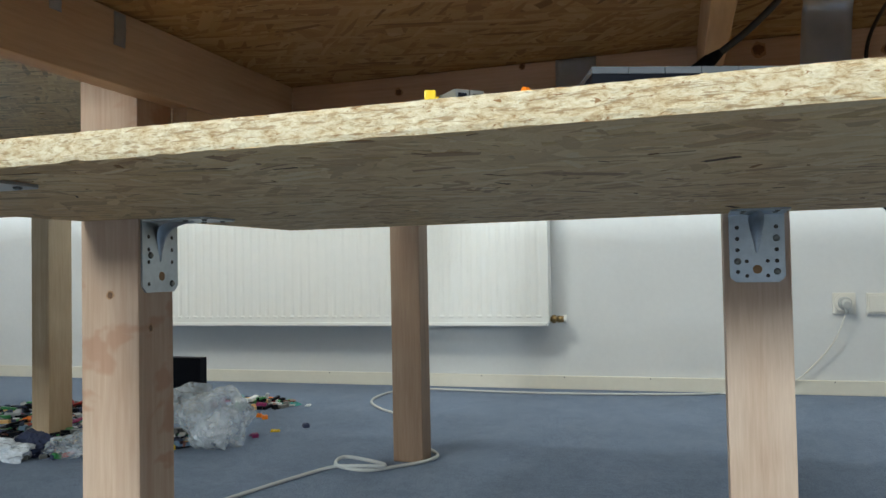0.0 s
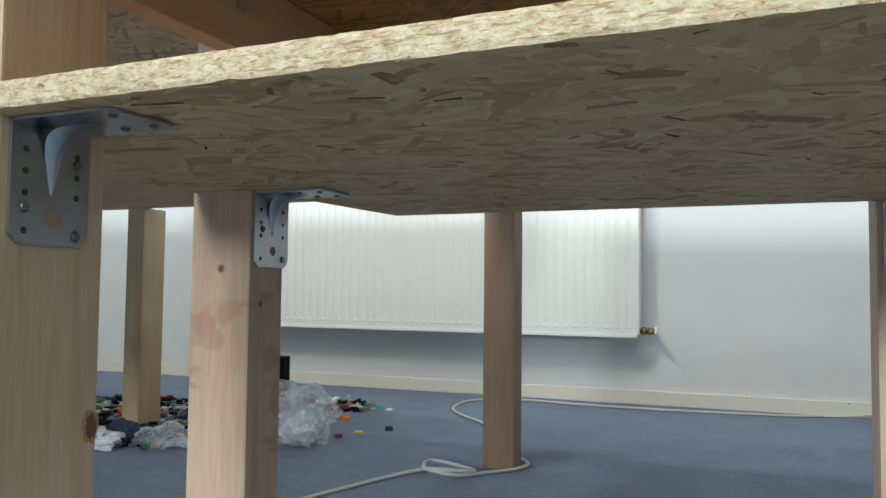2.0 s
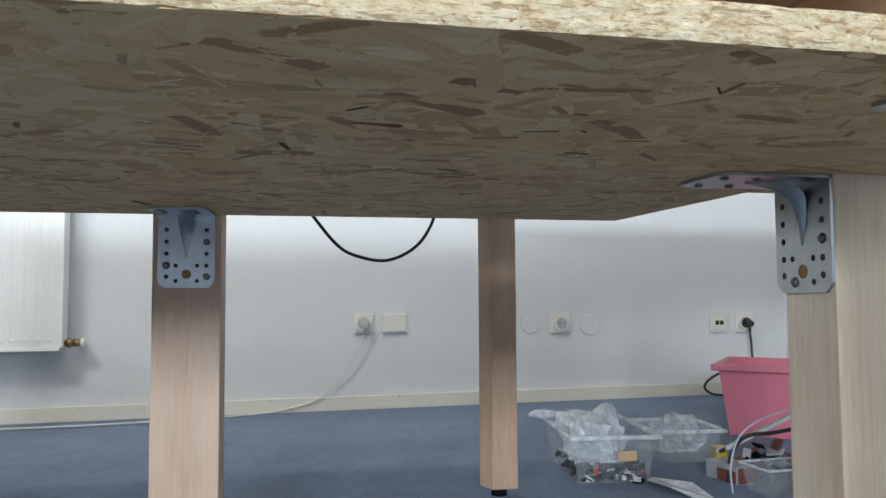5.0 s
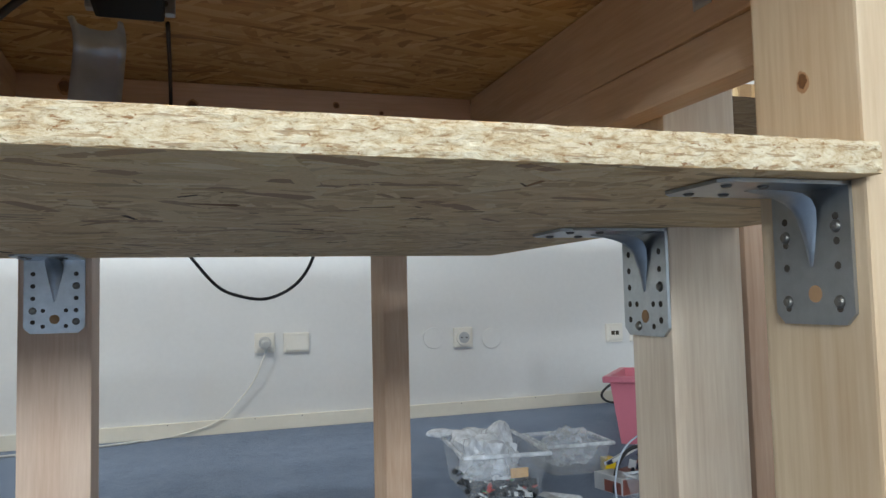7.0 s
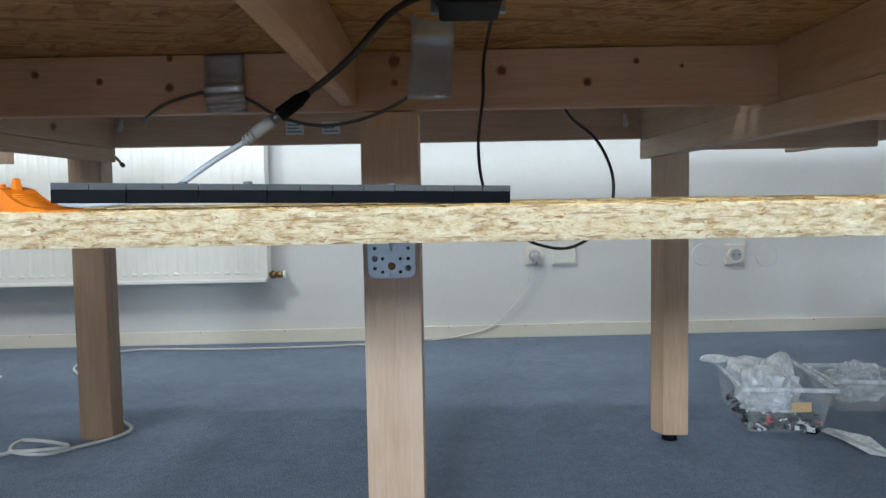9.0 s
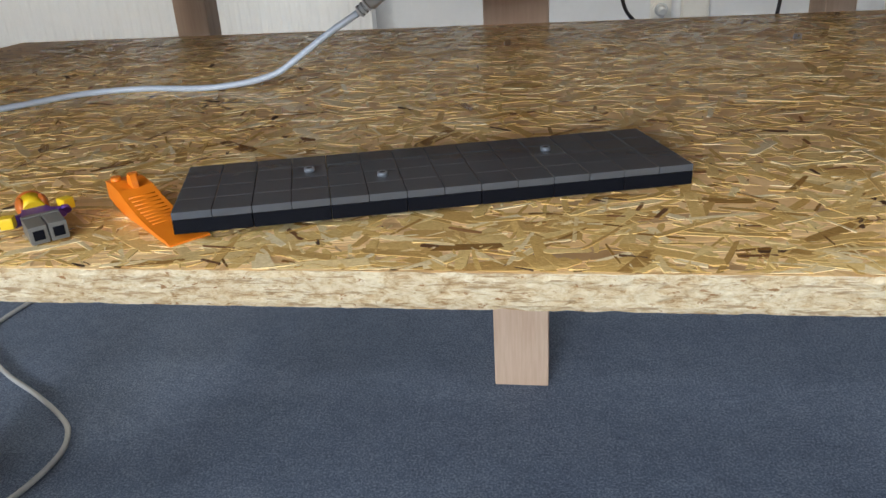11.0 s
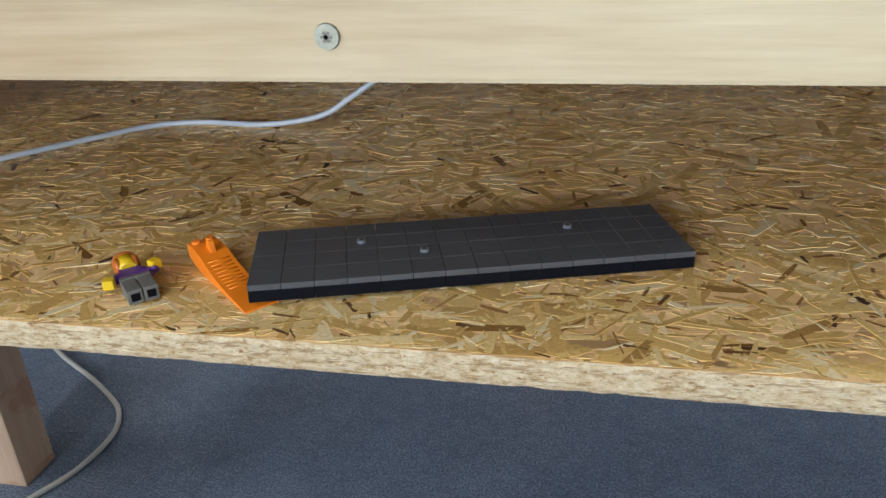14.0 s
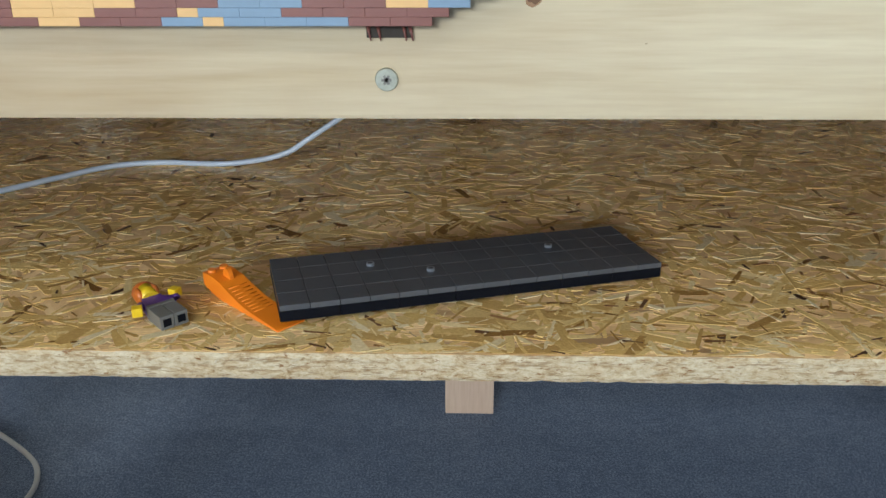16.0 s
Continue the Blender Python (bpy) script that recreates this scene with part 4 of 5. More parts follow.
P0, P1 = (0.006, 0.340, 0.545), (0.064, 0.340, 0.587)
bm = bmesh.new()
cyl(bm, *along(P0, P1, 0.0, 0.14), 0.0030, 0.0042, n=12)
for k in range(3):
    cyl(bm, *along(P0, P1, 0.02 + 0.05 * k, 0.045 + 0.05 * k), 0.0048, n=12)
cyl(bm, *along(P0, P1, 0.16, 0.44), 0.0058, 0.0062, n=8)
part("grey_plug", bm, LIGHT_GREY, usb, "light grey plug with strain relief rings")
bm = bmesh.new()
cyl(bm, *along(P0, P1, 0.44, 0.58), 0.0047, n=4)
part("metal_tongue", bm, ZINC, usb, "bare metal plug shell")
bm = bmesh.new()
cyl(bm, *along(P0, P1, 0.55, 0.86), 0.0066, 0.0062, n=10)
cyl(bm, *along(P0, P1, 0.86, 1.0), 0.0058, 0.0034, n=12)
part("black_plug", bm, BLACK, usb, "black plug")
cable("black_lead", [(0.062, 0.340, 0.5855), (0.082, 0.340, 0.600), (0.104, 0.342, 0.620), (0.135, 0.35, 0.655), (0.165, 0.365, 0.674), (0.19, 0.385, 0.676)], 0.0031, BLACK_CABLE, "black lead rising to the tabletop")
cable("hanging_lead", [(0.232, 0.45, 0.678), (0.230, 0.58, 0.672), (0.229, 0.638, 0.655), (0.2285, 0.643, 0.620), (0.222, 0.648, 0.559), (0.229, 0.662, 0.505), (0.248, 0.680, 0.479), (0.279, 0.68, 0.442), (0.306, 0.68, 0.4285), (0.341, 0.68, 0.425), (0.376, 0.68, 0.4435), (0.397, 0.68, 0.479), (0.3985, 0.682, 0.523), (0.379, 0.69, 0.568), (0.345, 0.70, 0.602), (0.32, 0.72, 0.66)], 0.0021, BLACK_CABLE, "thin black lead hanging in a loop behind the shelf")
cable("taped_lead", [(-0.225, 0.70, 0.597), (-0.20, 0.655, 0.605), (-0.17, 0.646, 0.620), (-0.125, 0.6455, 0.632), (-0.09, 0.6455, 0.630), (-0.065, 0.645, 0.620), (-0.03, 0.642, 0.600), (0.02, 0.625, 0.586), (0.07, 0.58, 0.585), (0.115, 0.545, 0.595), (0.150, 0.520, 0.612), (0.166, 0.515, 0.63)], 0.0022, GREY_CABLE, "thin dark grey lead held by tape")


def tape(name, pts, across, label, thick=0.0006, ripple=0.0, bow=0.0):
    """A strip of cloth tape following a line of points, with a given cross direction and wrinkles."""
    b = bmesh.new()
    line = spline(pts, 6)
    ac = Vector(across)
    top, bot = [], []
    r = random.Random(3)
    for i, p in enumerate(line):
        d = (line[min(i + 1, len(line) - 1)] - line[max(i - 1, 0)]).normalized()
        n_ = d.cross(ac).normalized()
        row_t, row_b = [], []
        for k in range(7):
            u = k / 6 - 0.5
            q = p + ac * u + n_ * (0.0009 * noise.noise(Vector((i * 0.5, k * 0.9, 2.0 + ac.x * 50))) + ripple * math.sin(i * 0.95 + u * 1.8) * (1 if i > 8 else 0) + bow * (1 - 4 * u * u))
            row_t.append(b.verts.new(q + n_ * thick))
            row_b.append(b.verts.new(q))
        top.append(row_t), bot.append(row_b)
    m_ = len(line)
    for i in range(m_ - 1):
        for k in range(6):
            f1 = b.faces.new((top[i][k], top[i][k + 1], top[i + 1][k + 1], top[i + 1][k]))
            f2 = b.faces.new((bot[i][k + 1], bot[i][k], bot[i + 1][k], bot[i + 1][k + 1]))
            f1.smooth = f2.smooth = True
        b.faces.new((top[i][0], top[i + 1][0], bot[i + 1][0], bot[i][0]))
        b.faces.new((top[i + 1][6], top[i][6], bot[i][6], bot[i + 1][6]))
    for i in (0, m_ - 1):
        for k in range(6):
            b.faces.new((top[i][k], top[i][k + 1], bot[i][k + 1], bot[i][k]))
    return solo(name, b, TAPE, label, "tape", base=tuple(pts[-1]))


tape("grey_tape", [(-0.0985, 0.648, 0.679), (-0.0985, 0.6465, 0.655), (-0.098, 0.6420, 0.637), (-0.0975, 0.6415, 0.626), (-0.0965, 0.645, 0.616), (-0.096, 0.647, 0.606)], (0.051, 0, 0), "wrinkled silver tape over a lead on the beam", ripple=-0.0016)
tape("grey_tape", [(0.170, 0.46, 0.6795), (0.170, 0.485, 0.677), (0.1695, 0.499, 0.668), (0.168, 0.502, 0.65), (0.166, 0.499, 0.625), (0.1645, 0.497, 0.600)], (0.046, 0.006, 0), "loose silver tape hanging from the tabletop", bow=-0.007)
tape("grey_tape", [(-0.5043, 0.301, 0.678), (-0.5043, 0.301, 0.660), (-0.5043, 0.300, 0.644)], (0, 0.016, 0), "narrow grey tape on the side beam")
tape("grey_tape", [(0.5993, 0.168, 0.678), (0.5993, 0.168, 0.655), (0.5993, 0.167, 0.622)], (0, 0.020, 0), "narrow grey tape on the side beam")
tape("grey_tape", [(-0.5043, 0.219, 0.678), (-0.5043, 0.219, 0.668), (-0.5043, 0.219, 0.655)], (0, 0.014, 0), "narrow grey tape on the side beam")
holder = thing("cable_holder", (0.205, 0.37, 0.66), "black adapter held by perforated steel strip under the tabletop", "adapter")
part("adapter", boxm(0.178, 0.232, 0.31, 0.385, 0.655, 0.6805, bevel=0.004), BLACK, holder)
part("strip", boxm(0.170, 0.240, 0.386, 0.396, 0.664, 0.6800, bevel=0.0008), ZINC, holder, "perforated steel strip")
strip = part("strip", boxm(0.243, 0.305, 0.362, 0.374, 0.6788, 0.6805, bevel=0.0005), ZINC, holder, "perforated steel strip")
for k in range(5):
    bm = bmesh.new()
    cyl(bm, (0.250 + 0.012 * k, 0.368, 0.6790), (0.250 + 0.012 * k, 0.368, 0.6784), 0.0025, n=10)
    part("hole", bm, HOLE, strip)
    bm = bmesh.new()
    cyl(bm, (0.178 + 0.0135 * k, 0.3862, 0.672), (0.178 + 0.0135 * k, 0.3855, 0.672), 0.0025, n=10)
    part("hole", bm, HOLE, holder)

# ---- the tiled plate, the tool and the doll on the shelf ----
plate = thing("tiled_brick_plate", (0.0, 0.0335, H), "long dark grey tiled toy brick plate lying on the shelf", "toy plate")
A = radians(17.9)
T = 0.01666
tilt = Matrix.Rotation(math.atan2(0.0039, 14 * T), 4, "Y")
plate_m = Matrix.Translation((-0.0022, 0.0256, H + 0.0042)) @ Matrix.Rotation(A, 4, "Z") @ tilt
for i in range(7):
    part("base_plate", boxm(i * 2 * T + 0.00012, (i + 1) * 2 * T - 0.00012, 0, 4 * T, 0, 0.0064, bevel=0.0003, segs=1, m=plate_m), BLACK, plate)
bm = boxm(-T / 2 + 0.00012, T / 2 - 0.00012, -T / 2 + 0.00012, T / 2 - 0.00012, 0, 0.0033, bevel=0.00035, segs=2)
tile_me = mesh_from("tile", bm, TILE)
STUDS = {(3, 2), (5, 1), (10, 2)}
bm = bmesh.new()
cyl(bm, (0, 0, 0.0033), (0, 0, 0.0051), 0.00245, 0.00245, n=20)
stud_me = mesh_from("stud", bm, LIGHT_STUD)
bm = bmesh.new()
cyl(bm, (0, 0, 0.00505), (0, 0, 0.0052), 0.0015, 0.0015, n=14)
dot_me = mesh_from("stud_hollow", bm, TILE)
rt = random.Random(2)
for i in range(14):
    for j in range(4):
        ob = new("tile", tile_me)
        ob.parent = plate
        mm = plate_m @ Matrix.Translation(((i + 0.5) * T, (j + 0.5) * T, 0.0064 + rt.uniform(0, 0.00006))) @ Matrix.Rotation(rt.gauss(0, 0.0022), 4, "Z") @ Matrix.Rotation(rt.gauss(0, 0.002), 4, "X")
        mm.translation -= plate.location
        ob.matrix_local = mm
        if (i, j) in STUDS:
            st = new("stud", stud_me)
            st.parent = ob
            sd = new("stud_hollow", dot_me)
            sd.parent = ob

tool = thing("brick_separator_tool", (-0.03, 0.055, H), "orange plastic brick prying tool tucked under the plate", "toy tool")
TL0, TL1 = Vector((-0.0530, 0.0775, 0)), Vector((0.0030, 0.0285, 0))
tdir = (TL1 - TL0).normalized()
tool_m = Matrix.Translation((TL0.x, TL0.y, H)) @ Matrix.Rotation(math.atan2(tdir.y, tdir.x), 4, "Z")
TLEN = (TL1 - TL0).length
bm = bmesh.new()
side = [(0.0, 0.0128), (0.007, 0.0132), (0.018, 0.0116), (0.026, 0.0084), (0.038, 0.0048), (0.050, 0.0028), (TLEN - 0.004, 0.0016), (TLEN, 0.0010)]
under = [0.0050, 0.0022, 0.0002, 0.0002, 0.0002, 0.0002, 0.0002, 0.0002]
ring = []
for (x, z), zb in zip(side, under):
    w = 0.0079 + 0.0012 * x / TLEN
    ring.append([bm.verts.new((x, -w, zb)), bm.verts.new((x, w, zb)), bm.verts.new((x, w, z)), bm.verts.new((x, -w, z))])
for a, c in zip(ring, ring[1:]):
    for k in range(4):
        bm.faces.new((a[k], a[(k + 1) % 4], c[(k + 1) % 4], c[k]))
bm.faces.new(ring[0]), bm.faces.new(ring[-1][::-1])
rim_edges = [e for e in bm.edges if e.calc_face_angle(0) > 0.5]
bmesh.ops.bevel(bm, geom=rim_edges, offset=0.0007, segments=2, affect="EDGES")
bmesh.ops.transform(bm, matrix=tool_m, verts=bm.verts)
part("body", bm, ORANGE, tool)
for y in (-0.004, 0.004):
    bm = bmesh.new()
    cyl(bm, (0.0042, y, 0.0120), (0.0042, y, 0.0148), 0.0025, 0.0024, n=20)
    bmesh.ops.transform(bm, matrix=tool_m, verts=bm.verts)
    part("stud", bm, ORANGE, tool)
bm = bmesh.new()
outl = [(0.0115 + 0.0036 * (1 - math.cos(math.pi * k / 10)), 0.0105 + 0.0072 * math.sin(math.pi * k / 10)) for k in range(11)]
f0 = [bm.verts.new((x, -0.0014, z)) for x, z in outl]
f1 = [bm.verts.new((x, 0.0014, z)) for x, z in outl]
bm.faces.new(f0), bm.faces.new(f1[::-1])
for k in range(11):
    bm.faces.new((f0[k], f0[(k + 1) % 11], f1[(k + 1) % 11], f1[k]))
bmesh.ops.transform(bm, matrix=tool_m, verts=bm.verts)
part("fin", bm, ORANGE, tool)


def tool_top(x):
    for (xa, za), (xb, zb) in zip(side, side[1:]):
        if xa <= x <= xb:
            return za + (zb - za) * (x - xa) / (xb - xa)


for k in range(9):
    x = 0.0235 + 0.0031 * k
    zt = tool_top(x + 0.0007)
    bm = bmesh.new()
    cyl(bm, (x + 0.0007, -0.0062, zt - 0.00035), (x + 0.0007, 0.0062, zt - 0.0003), 0.00055, n=8)
    bmesh.ops.transform(bm, matrix=tool_m, verts=bm.verts)
    part("rib", bm, ORANGE, tool)

# the doll lies on its back, feet to the front: one plain mesh
doll_m = Matrix.Translation((-0.0602, 0.0262, H + 0.0002)) @ Matrix.Rotation(radians(44), 4, "Z") @ Matrix.Scale(0.94, 4)
bm = bmesh.new()
for sx in (-1, 1):
    box(bm, sx * 0.0043 - 0.0040, sx * 0.0043 + 0.0040, 0.0, 0.0170, 0.0006, 0.0092, bevel=0.0006, mat=0, m=doll_m)
    box(bm, sx * 0.0043 - 0.0024, sx * 0.0043 + 0.0024, -0.0003, 0.001, 0.0026, 0.0072, mat=4, m=doll_m)
box(bm, -0.0084, 0.0084, 0.0158, 0.0195, 0.0004, 0.0096, bevel=0.0008, mat=0, m=doll_m)
vs = [bm.verts.new(doll_m @ Vector(p)) for p in ((-0.008, 0.0195, 0.0008), (0.008, 0.0195, 0.0008), (0.008, 0.0195, 0.0088), (-0.008, 0.0195, 0.0088), (-0.0056, 0.0325, 0.0008), (0.0056, 0.0325, 0.0008), (0.0056, 0.0325, 0.0088), (-0.0056, 0.0325, 0.0088))]
for q in ((0, 1, 2, 3), (4, 5, 6, 7), (0, 1, 5, 4), (1, 2, 6, 5), (2, 3, 7, 6), (3, 0, 4, 7)):
    bm.faces.new([vs[k] for k in q]).material_index = 1
for sx in (-1, 1):
    cyl(bm, doll_m @ Vector((sx * 0.0066, 0.0300, 0.005)), doll_m @ Vector((sx * 0.0112, 0.0245, 0.0058)), 0.0028, 0.0026, n=12, mat=1)
    cyl(bm, doll_m @ Vector((sx * 0.0125, 0.0245, 0.0058)), doll_m @ Vector((sx * 0.0125, 0.0205 if sx < 0 else 0.0265, 0.0075)), 0.0026, 0.0021, n=12, mat=1)
    box(bm, -0.0030, 0.0030, -0.0030, 0.0030, -0.0028, 0.0028, bevel=0.0009, mat=2, m=doll_m @ Matrix.Translation((sx * 0.0138, 0.0185 if sx < 0 else 0.0285, 0.0085)) @ Matrix.Rotation(sx * 0.4, 4, "Z"))
cyl(bm, doll_m @ Vector((0, 0.0322, 0.0068)), doll_m @ Vector((0, 0.0415, 0.0092)), 0.0050, 0.0050, n=22, mat=2)
for c_, r3, sc in (((0, 0.0425, 0.0080), 0.0068, (1.08, 0.72, 0.98)), ((-0.0050, 0.0385, 0.0080), 0.0036, (0.75, 1.6, 1.4)), ((0.0050, 0.0385, 0.0080), 0.0036, (0.75, 1.6, 1.4))):
    r_ = bmesh.ops.create_uvsphere(bm, u_segments=16, v_segments=10, radius=r3, matrix=doll_m @ Matrix.Translation(c_) @ Matrix.Diagonal((*sc, 1)))
    for f in {f for v in r_["verts"] for f in v.link_faces}:
        f.material_index, f.smooth = 3, True
solo("toy_doll", bm, [STONE_GREY, PURPLE, YELLOW, HAIR, BLACK, HOLE], "small plastic toy doll in purple lying on the shelf", "doll", base=tuple(doll_m.translation))

# ---- mosaic panel of small plates on the front beam ----
mosaic = thing("brick_mosaic", (-0.15, -0.006, 0.6540), "mosaic of red-brown, blue and orange toy plates on the beam", "mosaic")
MH, MU = 0.00368, 0.00868
ROWS = [(0.0832, "r4 b2 b2 b2 o1 b2 r4 o2 r4 r2 b2 r4 o2 r6 b2 b2 r4"),
        (0.0902, "r4 r4 b2 b2 o1 r4 o2 o2 r4 r4 b2 o2 r6 r4 b2 r4"),
        (0.0990, "b2 o2 r4 b2 b2 r4 o2 o2 o2 r4 r4 b2 r4 o2 r4 r4"),
        (0.1075, "b2 r4 o2 b2 r4 b2 b2 r4 o2 o2 r4 r4 b2 b2 r4 r4 r2"),
        (0.1162, "b2 b2 r4 r4 o2 r4 b2 r4 r4 o2 r4 b2 r4 r4 r4"),
        (0.1249, "r4 b2 r4 o2 r4 r4 b2 b2 r4 r4 r4 o2 r4 r4 r4")]
kinds = {"r": BROWN_RED, "b": STEEL_BLUE, "o": LIGHT_ORANGE}
cache = {}
for j, (x, row) in enumerate(ROWS):
    for word in row.split():
        left_over = int(word[1:])
        while left_over:
            n_ = min(left_over, 2)
            left_over -= n_
            key = (n_, word[0])
            if key not in cache:
                cache[key] = mesh_from("plate", boxm(0.00003, n_ * MU - 0.00003, -0.0115, 0, 0.00003, MH - 0.00003, bevel=0.0001, segs=1), kinds[word[0]])
            x -= n_ * MU
            ob = new("plate", cache[key])
            ob.parent = mosaic
            ob.location = Vector((x, -0.0005, 0.6540 + j * MH)) - mosaic.location
notch = thing("beam_notch", (0.064, 0.0, 0.648), "dark splintered notch cut into the front beam", "notch", kind="structure")
part("recess", boxm(0.0545, 0.0740, -0.0012, 0.001, 0.6480, 0.6536), HOLE, notch)
for x in (0.0552, 0.0595, 0.0705, 0.0733):
    bm = bmesh.new()
    cyl(bm, (x, -0.0016, 0.6530), (x + 0.0012, -0.0022, 0.6468), 0.0010, 0.0003, n=6)
    part("splinter", bm, BROWN_RED, notch)

# ---- loose toy bricks on the carpet ----
PLASTICS = [BLACK, BLACK, BLACK, BLACK, NAVY, STONE_GREY, BROWN_RED, LIGHT_GREY, PAPER, RED, YELLOW, GREEN, TEAL, ORANGE, STONE_GREY, NAVY, STEEL_BLUE, MAGENTA, BROWN_RED]


def toy_brick_mesh(nx, ny, nz, mat):
    b = bmesh.new()
    u = 0.008
    box(b, -nx * u / 2, nx * u / 2, -ny * u / 2, ny * u / 2, 0, nz * 0.0032, bevel=0.0004, segs=1)
    for i in range(nx):
        for j in range(ny):
            cyl(b, ((i + 0.5 - nx / 2) * u, (j + 0.5 - ny / 2) * u, nz * 0.0032 - 0.0002), ((i + 0.5 - nx / 2) * u, (j + 0.5 - ny / 2) * u, nz * 0.0032 + 0.0017), 0.0024, n=8)
    return mesh_from("toy_brick", b, mat)


rb = random.Random(12)
SHAPES = [(2, 4, 3), (2, 2, 3), (1, 4, 3), (2, 6, 1), (2, 3, 1), (1, 2, 3), (2, 8, 1), (4, 4, 1)]
brick_cache = {}


def toy_brick(x, y, z, spin=None, lean=0.0, mat=None, shape=None):
    shape = shape or rb.choice(SHAPES)
    mat = mat or rb.choice(PLASTICS)
    key = (shape, mat.name)
    if key not in brick_cache:
        brick_cache[key] = toy_brick_mesh(*shape, mat)
    ob = new("toy_brick", brick_cache[key])
    ob.location = (x, y, z)
    ob.rotation_euler = (lean, rb.gauss(0, 0.25) if lean else 0, rb.uniform(0, 6.3) if spin is None else spin)
    cname = mat.name.split("_")[0]
    return tagged(ob, "small %s plastic toy brick lying on the carpet" % mat.name.replace("_plastic", "").replace("_cloth", "").replace("_", " "), "toy brick", "loose toy bricks")


def heap(cx, cy, rx, ry, count, high):
    for _ in range(count):
        a, d = rb.uniform(0, 6.283), math.sqrt(rb.random())
        k = max(0.0, 1 - d)
        toy_brick(cx + rx * d * math.cos(a), cy + ry * d * math.sin(a), rb.uniform(0, high) * k, lean=rb.gauss(0, 0.5) * k)


heap(-1.86, 1.53, 0.22, 0.15, 48, 0.045)
heap(-1.70, 1.40, 0.13, 0.10, 22, 0.035)
heap(-1.18, 1.27, 0.06, 0.09, 18, 0.06)
heap(-1.44, 1.07, 0.10, 0.05, 9, 0.02)
heap(-1.50, 1.42, 0.13, 0.14, 28, 0.035)
heap(-1.60, 1.21, 0.14, 0.09, 28, 0.035)
heap(-1.30, 1.27, 0.09, 0.12, 24, 0.06)
heap(-1.30, 1.78, 0.16, 0.12, 34, 0.03)
for x, y, mat_ in ((-1.03, 1.375, MAGENTA), (-1.05, 1.40, MAGENTA), (-1.02, 1.455, YELLOW), (-0.965, 1.52, NAVY), (-1.11, 1.26, STONE_GREY), (-1.106, 1.296, BLACK), (-1.17, 1.62, ORANGE), (-1.14, 1.60, ORANGE), (-1.20, 1.80, TEAL), (-1.12, 1.82, PAPER), (-1.58, 1.03, BLACK)):
    toy_brick(x, y, 0, mat=mat_, shape=rb.choice(((2, 2, 3), (1, 2, 3), (2, 3, 1))))


bm = bmesh.new()
for cx_, cy_, rx_, ry_, n_ in ((-1.86, 1.52, 0.22, 0.16, 150), (-1.45, 1.30, 0.13, 0.14, 150), (-1.66, 1.24, 0.14, 0.10, 110), (-1.19, 1.30, 0.07, 0.11, 70), (-1.27, 1.80, 0.12, 0.08, 50)):
    for _ in range(n_):
        a_, d_ = rb.uniform(0, 6.283), math.sqrt(rb.random())
        w_, l_, h_ = rb.choice(((0.016, 0.016, 0.0096), (0.008, 0.016, 0.0096), (0.016, 0.032, 0.0096), (0.016, 0.024, 0.0032), (0.008, 0.048, 0.008)))
        q = (cx_ + rx_ * d_ * math.cos(a_), cy_ + ry_ * d_ * math.sin(a_), rb.uniform(0, 0.035) * (1 - d_))
        box(bm, -w_ / 2, w_ / 2, -l_ / 2, l_ / 2, 0, h_, mat=rb.choice((0, 0, 0, 0, 1, 1, 2, 3, 4, 5, 6, 7)), m=Matrix.Translation(q) @ Matrix.Rotation(rb.uniform(0, 6.3), 4, "Z") @ Matrix.Rotation(abs(rb.gauss(0, 0.3)) * (1 - d_), 4, "X"))
solo("toy_brick_spill", bm, [BLACK, STONE_GREY, NAVY, LIGHT_GREY, BROWN_RED, GREEN, PAPER, LIGHT_ORANGE], "spill of mostly dark toy bricks on the carpet", "toy bricks", "stuff")


def crumpled(name, c, r, mat, label, cat, seed, flat=0.8, amp=0.35, detail=3, fine=1.0):
    """A crumpled film bag: a ball of folded facets, flat where it rests."""
    b = bmesh.new()
    bmesh.ops.create_icosphere(b, subdivisions=detail + 1, radius=1.0)
    off = Vector((seed * 3.7, seed * 1.3, seed * 2.1))
    for v in b.verts:
        d = v.co.normalized()
        k = 1 + amp * noise.noise(d * 1.5 + off) + amp * 0.75 * (0.25 - abs(noise.noise(d * 2.6 + off))) + fine * amp * 0.4 * (0.2 - abs(noise.noise(d * 6 + off))) + fine * amp * 0.12 * noise.noise(d * 14 + off)
        p = Vector((d.x * r[0] * k, d.y * r[1] * k, d.z * r[2] * k))
        p.z = max(p.z, -r[2] * flat)
        v.co = p + Vector((c[0], c[1], c[2] + r[2] * flat))
    return solo(name, b, mat, label, cat, base=c)


crumpled("clear_bag", (-1.065, 1.27, 0), (0.082, 0.075, 0.080), FILM, "crumpled clear plastic bag lying on the carpet", "bag", 1, amp=0.3)
crumpled("white_bag", (-1.07, 1.26, 0.012), (0.040, 0.034, 0.030), WHITE_FILM, "crumpled white inner bag on the carpet", "bag", 2, amp=0.7)
crumpled("clear_bag", (-1.19, 1.30, 0.05), (0.07, 0.06, 0.05), FILM, "clear plastic bag over loose toy bricks", "bag", 3, amp=0.6)
crumpled("clear_bag", (-1.34, 1.10, 0), (0.07, 0.04, 0.03), FILM, "flat clear plastic bag beside a table leg", "bag", 4, amp=0.6)
crumpled("white_bag", (-1.47, 1.03, 0), (0.075, 0.035, 0.028), WHITE_FILM, "white paper-like bag beside a table leg", "bag", 5, amp=0.5)
